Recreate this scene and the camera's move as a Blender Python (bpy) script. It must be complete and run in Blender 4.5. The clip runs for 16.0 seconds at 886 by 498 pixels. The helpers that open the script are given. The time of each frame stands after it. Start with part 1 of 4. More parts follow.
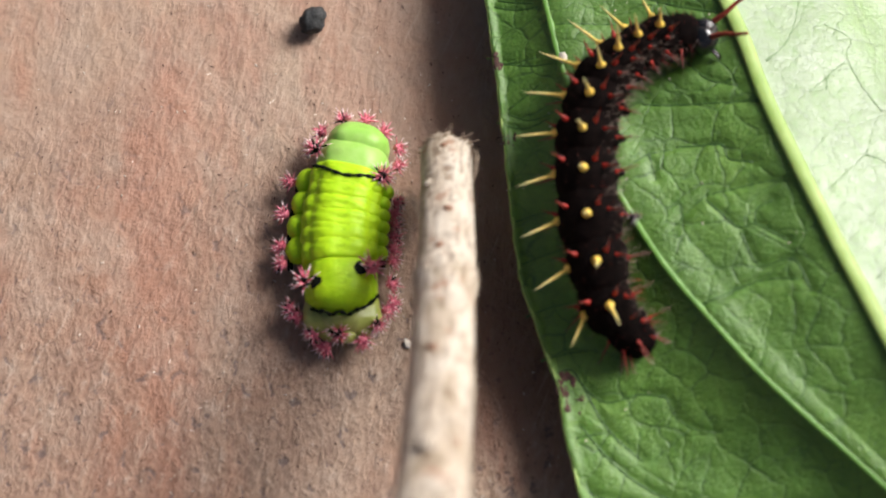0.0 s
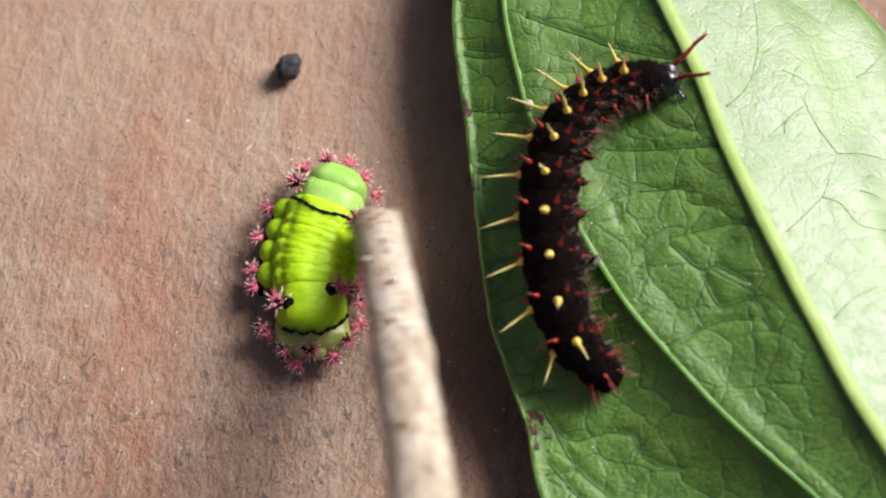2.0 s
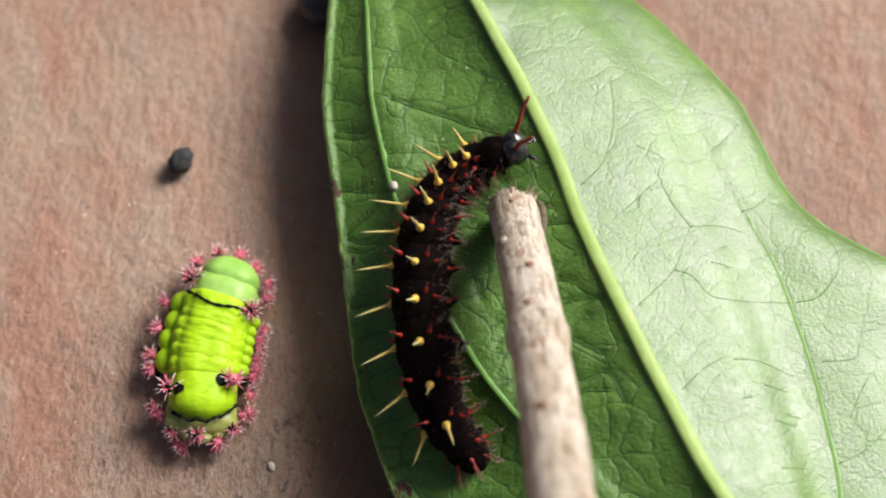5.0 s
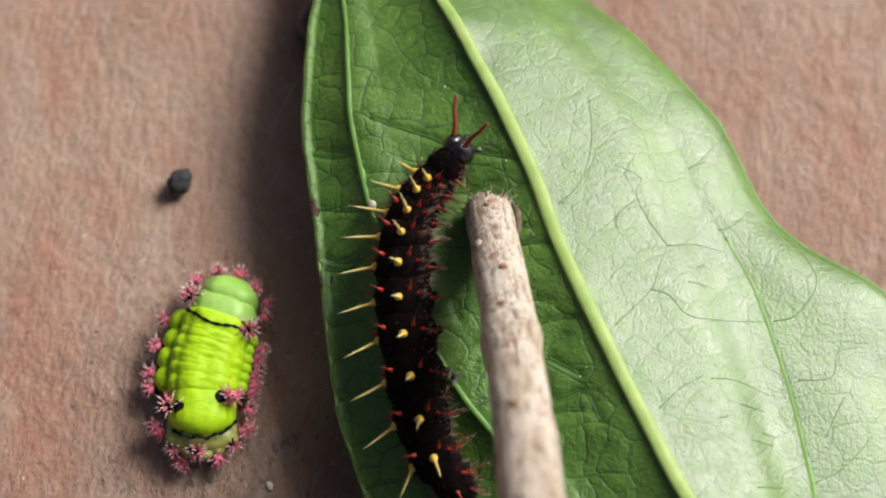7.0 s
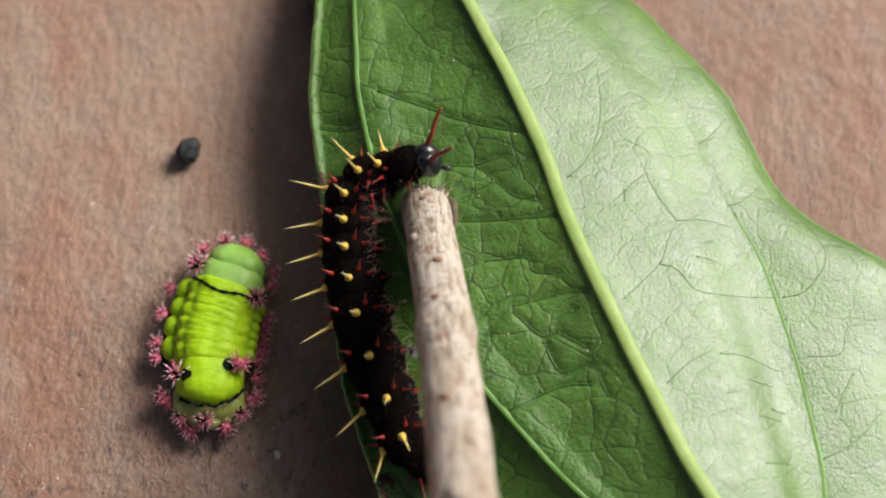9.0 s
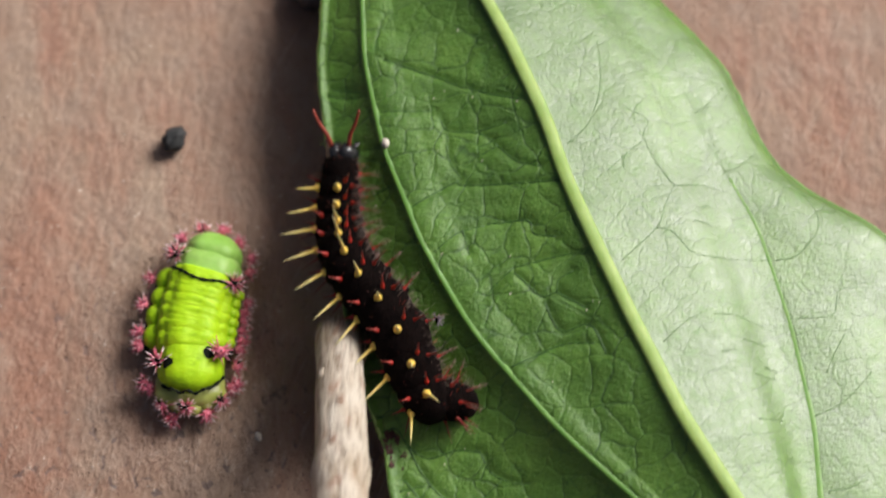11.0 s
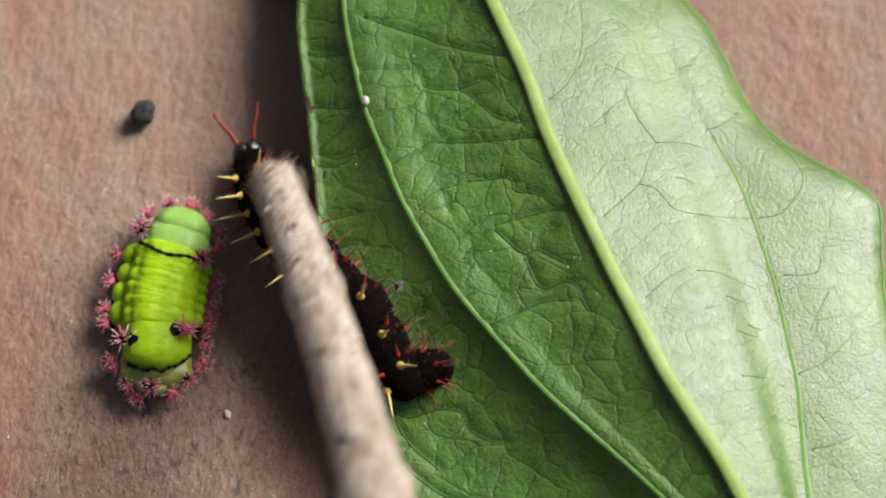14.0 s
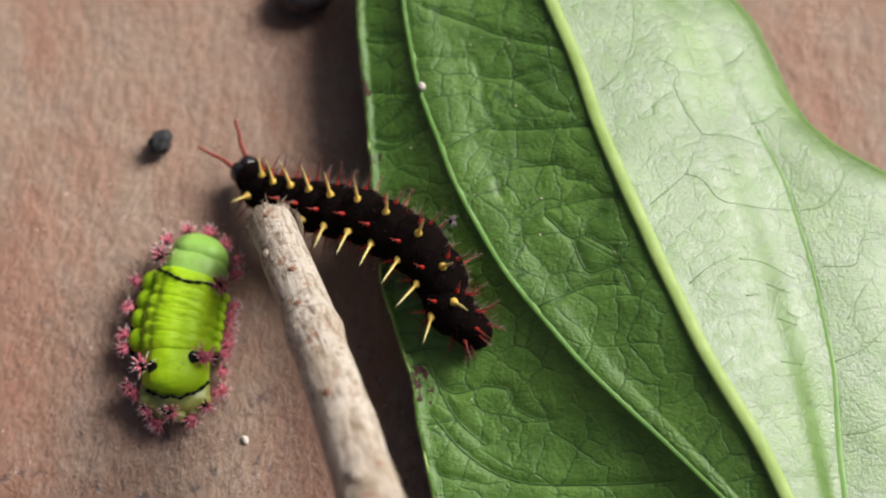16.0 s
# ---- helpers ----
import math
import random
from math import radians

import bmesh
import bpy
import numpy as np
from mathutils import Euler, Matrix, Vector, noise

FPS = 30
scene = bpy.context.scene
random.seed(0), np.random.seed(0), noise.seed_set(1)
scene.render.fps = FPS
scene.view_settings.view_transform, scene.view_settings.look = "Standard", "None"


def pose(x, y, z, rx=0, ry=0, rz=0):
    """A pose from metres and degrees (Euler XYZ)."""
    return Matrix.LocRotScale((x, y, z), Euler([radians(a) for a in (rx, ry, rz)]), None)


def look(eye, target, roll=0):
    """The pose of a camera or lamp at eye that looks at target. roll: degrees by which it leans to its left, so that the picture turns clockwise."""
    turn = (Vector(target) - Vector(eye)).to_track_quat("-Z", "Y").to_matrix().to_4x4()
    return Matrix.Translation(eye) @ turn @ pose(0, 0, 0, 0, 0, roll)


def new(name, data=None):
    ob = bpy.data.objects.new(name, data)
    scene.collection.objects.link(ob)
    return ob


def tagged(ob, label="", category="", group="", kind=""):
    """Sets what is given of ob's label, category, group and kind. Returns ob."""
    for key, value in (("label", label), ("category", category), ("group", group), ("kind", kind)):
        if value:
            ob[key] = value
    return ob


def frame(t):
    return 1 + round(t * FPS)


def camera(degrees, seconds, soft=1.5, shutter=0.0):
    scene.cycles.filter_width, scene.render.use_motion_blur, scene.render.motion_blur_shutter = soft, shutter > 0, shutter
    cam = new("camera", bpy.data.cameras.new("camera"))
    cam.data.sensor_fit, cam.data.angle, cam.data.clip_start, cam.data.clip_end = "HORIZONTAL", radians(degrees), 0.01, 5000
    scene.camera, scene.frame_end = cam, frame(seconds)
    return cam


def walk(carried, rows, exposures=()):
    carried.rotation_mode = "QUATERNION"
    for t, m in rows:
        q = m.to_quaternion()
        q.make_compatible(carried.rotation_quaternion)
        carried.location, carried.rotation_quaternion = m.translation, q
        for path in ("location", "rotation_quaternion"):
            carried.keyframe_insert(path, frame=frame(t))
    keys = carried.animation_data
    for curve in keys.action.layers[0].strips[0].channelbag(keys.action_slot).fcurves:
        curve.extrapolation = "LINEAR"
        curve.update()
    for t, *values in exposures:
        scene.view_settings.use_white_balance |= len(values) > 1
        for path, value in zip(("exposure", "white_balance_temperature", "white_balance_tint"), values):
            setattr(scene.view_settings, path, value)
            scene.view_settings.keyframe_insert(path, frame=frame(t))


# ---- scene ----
import collections


def mm(m):
    """A pose given in millimetres, as one in metres."""
    m = m.copy()
    m.translation = m.translation * 0.001
    return m


# ---- camera: held by hand over the ground, looking down and a little forward ----
TILT = 20.0


def held(x, y, z, roll):
    return mm(pose(x, y, z, TILT, 0, 0)) @ pose(0, 0, 0, 0, 0, roll)


cam = camera(30.0, 16.0, soft=2.0, shutter=0.5)
cam.data.dof.use_dof = True
cam.data.dof.focus_distance = 0.160
cam.data.dof.aperture_fstop = 20.0
walk(cam, [
    (0, held(-1.14, -54.12, 147.56, -0.10)),
    (0.5, held(-1.41, -55.32, 148.11, 0.04)),
    (1, held(-0.60, -57.52, 149.76, -0.08)),
    (1.5, held(0.00, -55.04, 151.22, -0.00)),
    (2, held(1.54, -52.04, 153.40, -0.71)),
    (2.5, held(4.86, -52.39, 152.62, -1.18)),
    (3, held(7.00, -52.55, 152.15, -1.53)),
    (3.5, held(6.15, -51.86, 152.37, -1.52)),
    (4, held(5.60, -52.53, 154.13, -1.42)),
    (4.5, held(11.04, -48.53, 154.68, -1.71)),
    (5, held(13.46, -46.54, 162.66, -2.15)),
    (5.2, held(14.41, -47.16, 162.89, -2.19)),
    (7.3, held(13.61, -44.22, 164.96, -2.16)),
    (7.5, held(12.37, -43.80, 164.50, -2.18)),
    (8, held(11.56, -44.04, 163.03, -1.55)),
    (8.5, held(12.62, -46.54, 163.06, -1.75)),
    (8.7, held(12.68, -47.10, 162.97, -1.77)),
    (10.8, held(15.03, -50.01, 166.33, -1.63)),
    (11, held(14.98, -50.30, 166.21, -1.51)),
    (11.5, held(15.77, -52.71, 165.23, -1.72)),
    (12, held(13.03, -52.17, 166.63, -1.59)),
    (12.5, held(13.86, -52.99, 165.48, -1.63)),
    (13, held(14.02, -52.42, 165.27, -1.50)),
    (13.5, held(15.73, -51.62, 163.06, -1.53)),
    (14, held(17.69, -51.70, 162.15, -1.59)),
    (14.5, held(17.89, -49.09, 164.23, -1.69)),
    (15, held(19.13, -49.10, 164.10, -1.83)),
    (15.5, held(18.81, -49.97, 164.56, -1.84)),
    (16, held(16.38, -49.97, 165.95, -1.65)),
], exposures=[(0.0, 0.18), (1.0, 0.18), (3.5, 0.12), (5.0, 0.06), (7.3, -0.10), (11.0, -0.19), (12.5, -0.16), (16.0, -0.19)])

# ---- daylight: bright overcast sky, broad soft sun from the right ----
SUN_ELEVATION, SUN_AZIMUTH = 40.0, 31.0
world = bpy.data.worlds.new("overcast_sky")
scene.world = world
world.use_nodes = True
sky = world.node_tree.nodes.new("ShaderNodeTexSky")
sky.sky_type = "NISHITA"
sky.sun_disc = False
sky.sun_elevation = radians(SUN_ELEVATION)
sky.sun_rotation = radians(90.0 - SUN_AZIMUTH)
sky.air_density, sky.dust_density, sky.ozone_density = 0.7, 7.0, 0.6
world.node_tree.links.new(sky.outputs["Color"], world.node_tree.nodes["Background"].inputs["Color"])
world.node_tree.nodes["Background"].inputs["Strength"].default_value = 0.056
sun = new("sun", bpy.data.lights.new("sun", "SUN"))
sun.data.energy, sun.data.angle, sun.data.color = 4.6, radians(27.0), (1.0, 0.975, 0.94)
_e, _a = radians(SUN_ELEVATION), radians(SUN_AZIMUTH)
sun.matrix_world = look((math.cos(_e) * math.cos(_a), math.cos(_e) * math.sin(_a), math.sin(_e)), (0, 0, 0))


# ---- materials ----
class Mat:
    """A small helper to write node materials on object or world coordinates in millimetres."""

    def __init__(self, name, rough=0.6, coords="Object"):
        self.m = bpy.data.materials.new(name)
        self.m.use_nodes = True
        self.t = self.m.node_tree
        self.b = self.t.nodes["Principled BSDF"]
        self.b.inputs["Roughness"].default_value = rough
        if coords == "World":
            src = self.t.nodes.new("ShaderNodeNewGeometry").outputs["Position"]
        else:
            src = self.t.nodes.new("ShaderNodeTexCoord").outputs["Object"]
        self.co = self.math3(src, 1000.0)

    def math3(self, src, k, turn=0.0):
        n = self.t.nodes.new("ShaderNodeMapping")
        n.inputs["Scale"].default_value = (k, k, k) if isinstance(k, (int, float)) else k
        n.inputs["Rotation"].default_value = (0, 0, radians(turn))
        self.t.links.new(src, n.inputs["Vector"])
        return n.outputs["Vector"]

    def stretched(self, sx, sy, sz, turn=0.0):
        first = self.math3(self.co, 1.0, turn)
        return self.math3(first, (sx, sy, sz))

    def noise(self, scale, detail=4.0, rough=0.55, co=None, distort=0.0):
        n = self.t.nodes.new("ShaderNodeTexNoise")
        n.inputs["Scale"].default_value = scale
        n.inputs["Detail"].default_value = detail
        n.inputs["Roughness"].default_value = rough
        n.inputs["Distortion"].default_value = distort
        self.t.links.new(co or self.co, n.inputs["Vector"])
        return n.outputs["Fac"]

    def cells(self, scale, co=None, feature="DISTANCE_TO_EDGE"):
        n = self.t.nodes.new("ShaderNodeTexVoronoi")
        n.feature = feature
        n.inputs["Scale"].default_value = scale
        self.t.links.new(co or self.co, n.inputs["Vector"])
        return n.outputs["Distance"]

    def warped(self, scale, amount):
        n = self.t.nodes.new("ShaderNodeTexNoise")
        n.inputs["Scale"].default_value = scale
        n.inputs["Detail"].default_value = 3.0
        self.t.links.new(self.co, n.inputs["Vector"])
        v = self.t.nodes.new("ShaderNodeVectorMath")
        v.operation = "MULTIPLY_ADD"
        self.t.links.new(n.outputs["Color"], v.inputs[0])
        v.inputs[1].default_value = (amount, amount, amount)
        self.t.links.new(self.co, v.inputs[2])
        return v.outputs["Vector"]

    def ramp(self, src, *stops):
        n = self.t.nodes.new("ShaderNodeValToRGB")
        e = n.color_ramp.elements
        while len(e) < len(stops):
            e.new(0.5)
        for i, (p, c) in enumerate(stops):
            e[i].position = p
            e[i].color = (*c, 1) if not isinstance(c, (int, float)) else (c, c, c, 1)
        self.t.links.new(src, n.inputs["Fac"])
        return n.outputs["Color"]

    def mix(self, fac, a, b, how="MIX"):
        n = self.t.nodes.new("ShaderNodeMix")
        n.data_type, n.blend_type = "RGBA", how
        for i, v in ((0, fac), (6, a), (7, b)):
            if isinstance(v, (int, float)):
                n.inputs[i].default_value = v if i == 0 else (v, v, v, 1)
            elif isinstance(v, tuple):
                n.inputs[i].default_value = (*v, 1)
            else:
                self.t.links.new(v, n.inputs[i])
        return n.outputs[2]

    def add(self, a, b, how="ADD"):
        n = self.t.nodes.new("ShaderNodeMath")
        n.operation = how
        for i, v in ((0, a), (1, b)):
            if isinstance(v, (int, float)):
                n.inputs[i].default_value = v
            else:
                self.t.links.new(v, n.inputs[i])
        return n.outputs[0]

    def set(self, name, v):
        if isinstance(v, (int, float)):
            self.b.inputs[name].default_value = v
        elif isinstance(v, tuple):
            self.b.inputs[name].default_value = (*v, 1) if len(v) == 3 and "Radius" not in name else v
        else:
            self.t.links.new(v, self.b.inputs[name])
        return self

    def bump(self, height, deep_mm, strength=1.0):
        n = self.t.nodes.new("ShaderNodeBump")
        n.inputs["Strength"].default_value = strength
        n.inputs["Distance"].default_value = deep_mm * 0.001
        self.t.links.new(height, n.inputs["Height"])
        self.t.links.new(n.outputs["Normal"], self.b.inputs["Normal"])
        return self

    def soft(self, weight, radius_mm, colour=(1.0, 0.6, 0.3)):
        self.b.inputs["Subsurface Weight"].default_value = weight
        self.b.inputs["Subsurface Radius"].default_value = colour
        self.b.inputs["Subsurface Scale"].default_value = radius_mm * 0.001
        return self


def mat_ground():
    a = Mat("weathered_clay", 0.6, "World")
    fibre = a.stretched(1.0, 0.45, 1.0, 12)
    big = a.noise(0.045, 4, 0.55, a.stretched(1.0, 0.6, 1.0, 8))
    mid = a.noise(0.22, 5, 0.6)
    grain = a.noise(1.05, 7, 0.68, fibre)
    fine = a.noise(3.0, 4, 0.6, fibre)
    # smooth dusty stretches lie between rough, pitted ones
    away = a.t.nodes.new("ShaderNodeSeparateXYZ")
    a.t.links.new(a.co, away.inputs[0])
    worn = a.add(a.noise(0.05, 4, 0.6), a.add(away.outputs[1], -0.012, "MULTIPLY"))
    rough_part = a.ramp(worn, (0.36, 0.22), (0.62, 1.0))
    pits = a.noise(0.75, 4, 0.6, a.stretched(1.0, 0.8, 1.0, -20), 0.5)
    col = a.ramp(big, (0.36, (0.355, 0.195, 0.130)), (0.5, (0.378, 0.238, 0.168)), (0.64, (0.42, 0.298, 0.215)))
    col = a.mix(a.ramp(mid, (0.36, 0.0), (0.68, 0.55)), col, (0.355, 0.258, 0.205))
    band = a.ramp(a.add(a.add(away.outputs[0], 0.02, "MULTIPLY"), 1.0), (0.30, 0.0), (0.45, 0.09), (0.58, 0.0))
    rust = a.add(a.noise(0.085, 5, 0.68, a.stretched(1.0, 0.34, 1.0, -6)), band)
    col = a.mix(a.ramp(rust, (0.50, 0.0), (0.64, 0.46)), col, (0.38, 0.15, 0.092))
    dust = a.noise(0.11, 5, 0.6, a.stretched(0.8, 1.2, 1.0, 30), 0.6)
    col = a.mix(a.ramp(dust, (0.52, 0.0), (0.72, 0.45)), col, (0.47, 0.36, 0.28))
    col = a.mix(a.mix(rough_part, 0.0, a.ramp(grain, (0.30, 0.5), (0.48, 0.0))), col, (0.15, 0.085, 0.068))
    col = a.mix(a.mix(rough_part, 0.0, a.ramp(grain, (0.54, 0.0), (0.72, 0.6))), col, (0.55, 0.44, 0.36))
    col = a.mix(a.ramp(fine, (0.24, 0.3), (0.43, 0.0)), col, (0.17, 0.10, 0.08))
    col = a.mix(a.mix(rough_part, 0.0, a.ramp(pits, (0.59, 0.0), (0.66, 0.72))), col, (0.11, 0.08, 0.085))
    # dark patches: part darker clay, part the leaf's shade painted into the colour
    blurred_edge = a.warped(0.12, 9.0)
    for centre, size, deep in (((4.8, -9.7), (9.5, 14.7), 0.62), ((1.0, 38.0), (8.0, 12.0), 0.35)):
        stain_and_shade = a.t.nodes.new("ShaderNodeVectorMath")
        stain_and_shade.operation = "DISTANCE"
        a.t.links.new(a.math3(blurred_edge, (1 / size[0], 1 / size[1], 0.0)), stain_and_shade.inputs[0])
        stain_and_shade.inputs[1].default_value = ((centre[0] + 4.5) / size[0], (centre[1] + 4.5) / size[1], 0.0)
        col = a.mix(a.ramp(stain_and_shade.outputs["Value"], (0.35, deep), (1.15, 0.0)), col, (0.19, 0.092, 0.06))
    scratch = a.noise(0.5, 2, 0.5, a.stretched(3.2, 0.16, 1.0, 24), 0.3)
    col = a.mix(a.ramp(scratch, (0.66, 0.0), (0.72, 0.3)), col, (0.50, 0.39, 0.31))
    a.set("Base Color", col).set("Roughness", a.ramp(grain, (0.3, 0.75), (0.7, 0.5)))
    h = a.add(a.add(grain, a.add(fine, 0.22, "MULTIPLY")), a.add(pits, -0.6, "MULTIPLY"))
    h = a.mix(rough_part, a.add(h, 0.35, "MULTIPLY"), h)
    return a.bump(h, 0.62, 1.0).m


def mat_leaf(name, net):
    """net: how strongly the fine vein network stands out."""
    a = Mat(name, 0.36)
    dimple = a.noise(2.2, 4, 0.7)
    cells = a.cells(0.30, a.warped(0.35, 1.8))
    small = a.cells(0.62, a.warped(0.7, 0.9))
    tiny = a.cells(1.9, a.warped(1.5, 0.3))
    tone = a.noise(0.12, 4, 0.6)
    speck = a.noise(3.5, 3, 0.6)
    col = a.ramp(tone, (0.3, (0.072, 0.165, 0.018)), (0.55, (0.108, 0.230, 0.026)), (0.75, (0.155, 0.300, 0.042)))
    col = a.mix(a.ramp(speck, (0.35, 0.3), (0.6, 0.0)), col, (0.055, 0.15, 0.025))
    broken = a.ramp(a.noise(0.26, 3, 0.6), (0.40, 0.0), (0.56, 1.0))
    scraps = a.ramp(a.noise(0.45, 2, 0.6), (0.48, 0.0), (0.58, 1.0))
    col = a.mix(a.mix(scraps, 0.0, a.ramp(small, (0.0, 0.75 * net), (0.036, 0.0))), col, (0.034, 0.095, 0.02))
    col = a.mix(a.mix(broken, a.ramp(cells, (0.0, 0.12 * net), (0.03, 0.0)), a.ramp(cells, (0.0, 0.95 * net), (0.022 + 0.022 * net, 0.0))), col, (0.026, 0.075, 0.016))
    mottle = a.noise(0.7, 4, 0.65)
    col = a.mix(a.ramp(mottle, (0.34, 0.4), (0.5, 0.0)), col, (0.055, 0.14, 0.02))
    col = a.mix(a.ramp(mottle, (0.52, 0.0), (0.7, 0.3)), col, (0.145, 0.34, 0.055))
    a.set("Base Color", col)
    a.set("Roughness", a.ramp(a.add(speck, a.add(mottle, 0.6, "MULTIPLY")), (0.5, 0.29 + 0.16 * net), (1.1, 0.43 + 0.16 * net)))
    a.set("Specular IOR Level", 1.45 - 1.0 * net)
    a.set("Coat Weight", 0.6 - 0.6 * net)
    a.set("Coat Roughness", a.ramp(mottle, (0.35, 0.32), (0.65, 0.5)))
    h1 = a.ramp(cells, (0.0, 0.0), (0.05, 0.5), (0.3, 1.0))
    h2 = a.ramp(small, (0.0, 0.0), (0.2, 1.0))
    h = a.add(a.add(a.add(h1, 1.4 * net ** 1.5, "MULTIPLY"), a.add(h2, 0.4 * net ** 1.5, "MULTIPLY")), a.add(speck, 0.7, "MULTIPLY"))
    h = a.add(h, a.add(a.ramp(tiny, (0.0, 0.0), (0.3, 1.0)), 0.22 * net, "MULTIPLY"))
    h = a.add(h, a.add(dimple, 0.25 + 0.9 * net, "MULTIPLY"))
    a.bump(h, 0.10, 0.9)
    return a.soft(0.12, 0.5, (0.4, 1.0, 0.15)).m


def mat_plain(name, c1, c2, scale, rough, deep=0.05, spec=0.5, soft=0.0, radius=0.4, tint=(1.0, 0.6, 0.3)):
    a = Mat(name, rough)
    n = a.noise(scale, 4, 0.6)
    a.set("Base Color", a.ramp(n, (0.3, c1), (0.7, c2)))
    a.set("Specular IOR Level", spec)
    a.bump(a.noise(scale * 3, 3, 0.6), deep, 0.8)
    if soft:
        a.soft(soft, radius, tint)
    return a.m


def mat_bark():
    a = Mat("dry_peeled_bark", 0.8)
    grain = a.noise(2.0, 6, 0.7, a.stretched(1.0, 0.16, 1.0))
    patch = a.noise(0.42, 5, 0.65, a.stretched(1.0, 0.45, 1.0), 0.6)
    dots = a.noise(1.3, 4, 0.6)
    rings = a.noise(1.0, 3, 0.6, a.stretched(0.35, 2.2, 0.35))
    red = a.noise(0.55, 2, 0.5)
    col = a.ramp(patch, (0.31, (0.32, 0.24, 0.165)), (0.38, (0.52, 0.43, 0.325)), (0.46, (0.63, 0.535, 0.43)), (0.58, (0.74, 0.665, 0.57)))
    col = a.mix(a.ramp(grain, (0.37, 0.85), (0.49, 0.0)), col, (0.23, 0.16, 0.11))
    col = a.mix(a.ramp(dots, (0.57, 0.0), (0.64, 0.7)), col, (0.30, 0.20, 0.135))
    col = a.mix(a.ramp(rings, (0.58, 0.0), (0.68, 0.28)), col, (0.23, 0.16, 0.11))
    col = a.mix(a.ramp(red, (0.61, 0.0), (0.67, 0.6)), col, (0.40, 0.19, 0.11))
    a.set("Base Color", col)
    h = a.add(a.add(grain, a.add(patch, 0.9, "MULTIPLY")), a.add(dots, -0.5, "MULTIPLY"))
    return a.bump(h, 0.48, 1.0).m


def mat_spine(name, root, mid, tip):
    a = Mat(name, 0.42)
    n = a.t.nodes.new("ShaderNodeSeparateXYZ")
    a.t.links.new(a.co, n.inputs[0])
    a.set("Base Color", a.ramp(a.add(n.outputs[2], 0.25, "MULTIPLY"), (0.0, root), (0.25, mid), (0.9, tip)))
    return a.soft(0.15, 0.2).m


def mat_lime():
    a = Mat("lime_skin", 0.5)
    tone = a.noise(0.5, 3, 0.6)
    dimple = a.noise(1.1, 3, 0.55, a.stretched(0.8, 1.3, 1.0))
    col = a.ramp(tone, (0.3, (0.37, 0.63, 0.008)), (0.7, (0.49, 0.76, 0.014)))
    col = a.mix(a.ramp(dimple, (0.30, 0.55), (0.45, 0.0)), col, (0.26, 0.49, 0.006))
    col = a.mix(a.ramp(dimple, (0.56, 0.0), (0.72, 0.35)), col, (0.56, 0.74, 0.02))
    a.set("Base Color", col).set("Specular IOR Level", 0.3)
    a.bump(a.add(dimple, a.add(a.noise(3.0, 3, 0.6), 0.25, "MULTIPLY")), 0.11, 0.9)
    return a.soft(0.25, 0.5, (0.8, 1.0, 0.15)).m


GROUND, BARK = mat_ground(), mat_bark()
LEAF, LEAF_SMOOTH = mat_leaf("leaf_blade", 0.85), mat_leaf("leaf_blade_smoother_half", 0.45)
FOLD = mat_plain("leaf_fold", (0.10, 0.245, 0.036), (0.15, 0.32, 0.055), 0.6, 0.45, 0.05, 0.5, 0.1)
CREASE = mat_plain("leaf_crease", (0.15, 0.33, 0.06), (0.22, 0.41, 0.09), 0.6, 0.42, 0.05, 0.5, 0.15)
RIB = mat_plain("leaf_rib", (0.28, 0.43, 0.10), (0.40, 0.54, 0.17), 0.4, 0.52, 0.05, 0.4, 0.15)
VEIN = mat_plain("leaf_fine_vein", (0.03, 0.088, 0.018), (0.055, 0.14, 0.026), 0.8, 0.45, 0.05)
VEIN_SOFT = mat_plain("leaf_fine_vein_paler", (0.055, 0.145, 0.024), (0.09, 0.21, 0.036), 0.8, 0.45, 0.05)
SCAR = mat_plain("leaf_scar", (0.035, 0.02, 0.017), (0.13, 0.055, 0.045), 1.6, 0.85, 0.2)
CRUMB = mat_plain("pale_crumb", (0.62, 0.52, 0.42), (0.85, 0.80, 0.72), 1.5, 0.6, 0.1)
DROPPING = mat_plain("dark_dropping", (0.012, 0.013, 0.014), (0.05, 0.052, 0.055), 1.8, 0.62, 0.25)
SEED = mat_plain("dark_seed", (0.02, 0.015, 0.018), (0.075, 0.06, 0.068), 0.5, 0.4, 0.1)
VELVET = mat_plain("black_velvet_skin", (0.002, 0.0015, 0.0015), (0.008, 0.004, 0.0035), 1.4, 0.85, 0.2, 0.06)
SHELL = mat_plain("black_glossy_head", (0.006, 0.006, 0.007), (0.022, 0.022, 0.025), 1.2, 0.2, 0.06, 0.8)
YELLOW = mat_spine("yellow_spine", (0.86, 0.55, 0.08), (0.86, 0.64, 0.17), (0.78, 0.70, 0.34))
RED = mat_spine("red_spine", (0.42, 0.02, 0.011), (0.26, 0.022, 0.014), (0.10, 0.045, 0.035))
HORN = mat_plain("red_horn", (0.22, 0.025, 0.015), (0.36, 0.05, 0.03), 2.0, 0.5, 0.05)
HAIR = mat_plain("pale_hair", (0.16, 0.10, 0.08), (0.34, 0.25, 0.2), 2.0, 0.5, 0.02)
LIME = mat_lime()
SADDLE = mat_plain("pale_saddle_skin", (0.27, 0.51, 0.085), (0.38, 0.62, 0.15), 0.4, 0.45, 0.04, 0.35, 0.25, 0.5, (0.6, 1.0, 0.3))
JADE = mat_plain("jade_skin", (0.25, 0.50, 0.075), (0.36, 0.61, 0.14), 0.4, 0.45, 0.04, 0.35, 0.25, 0.5, (0.6, 1.0, 0.3))
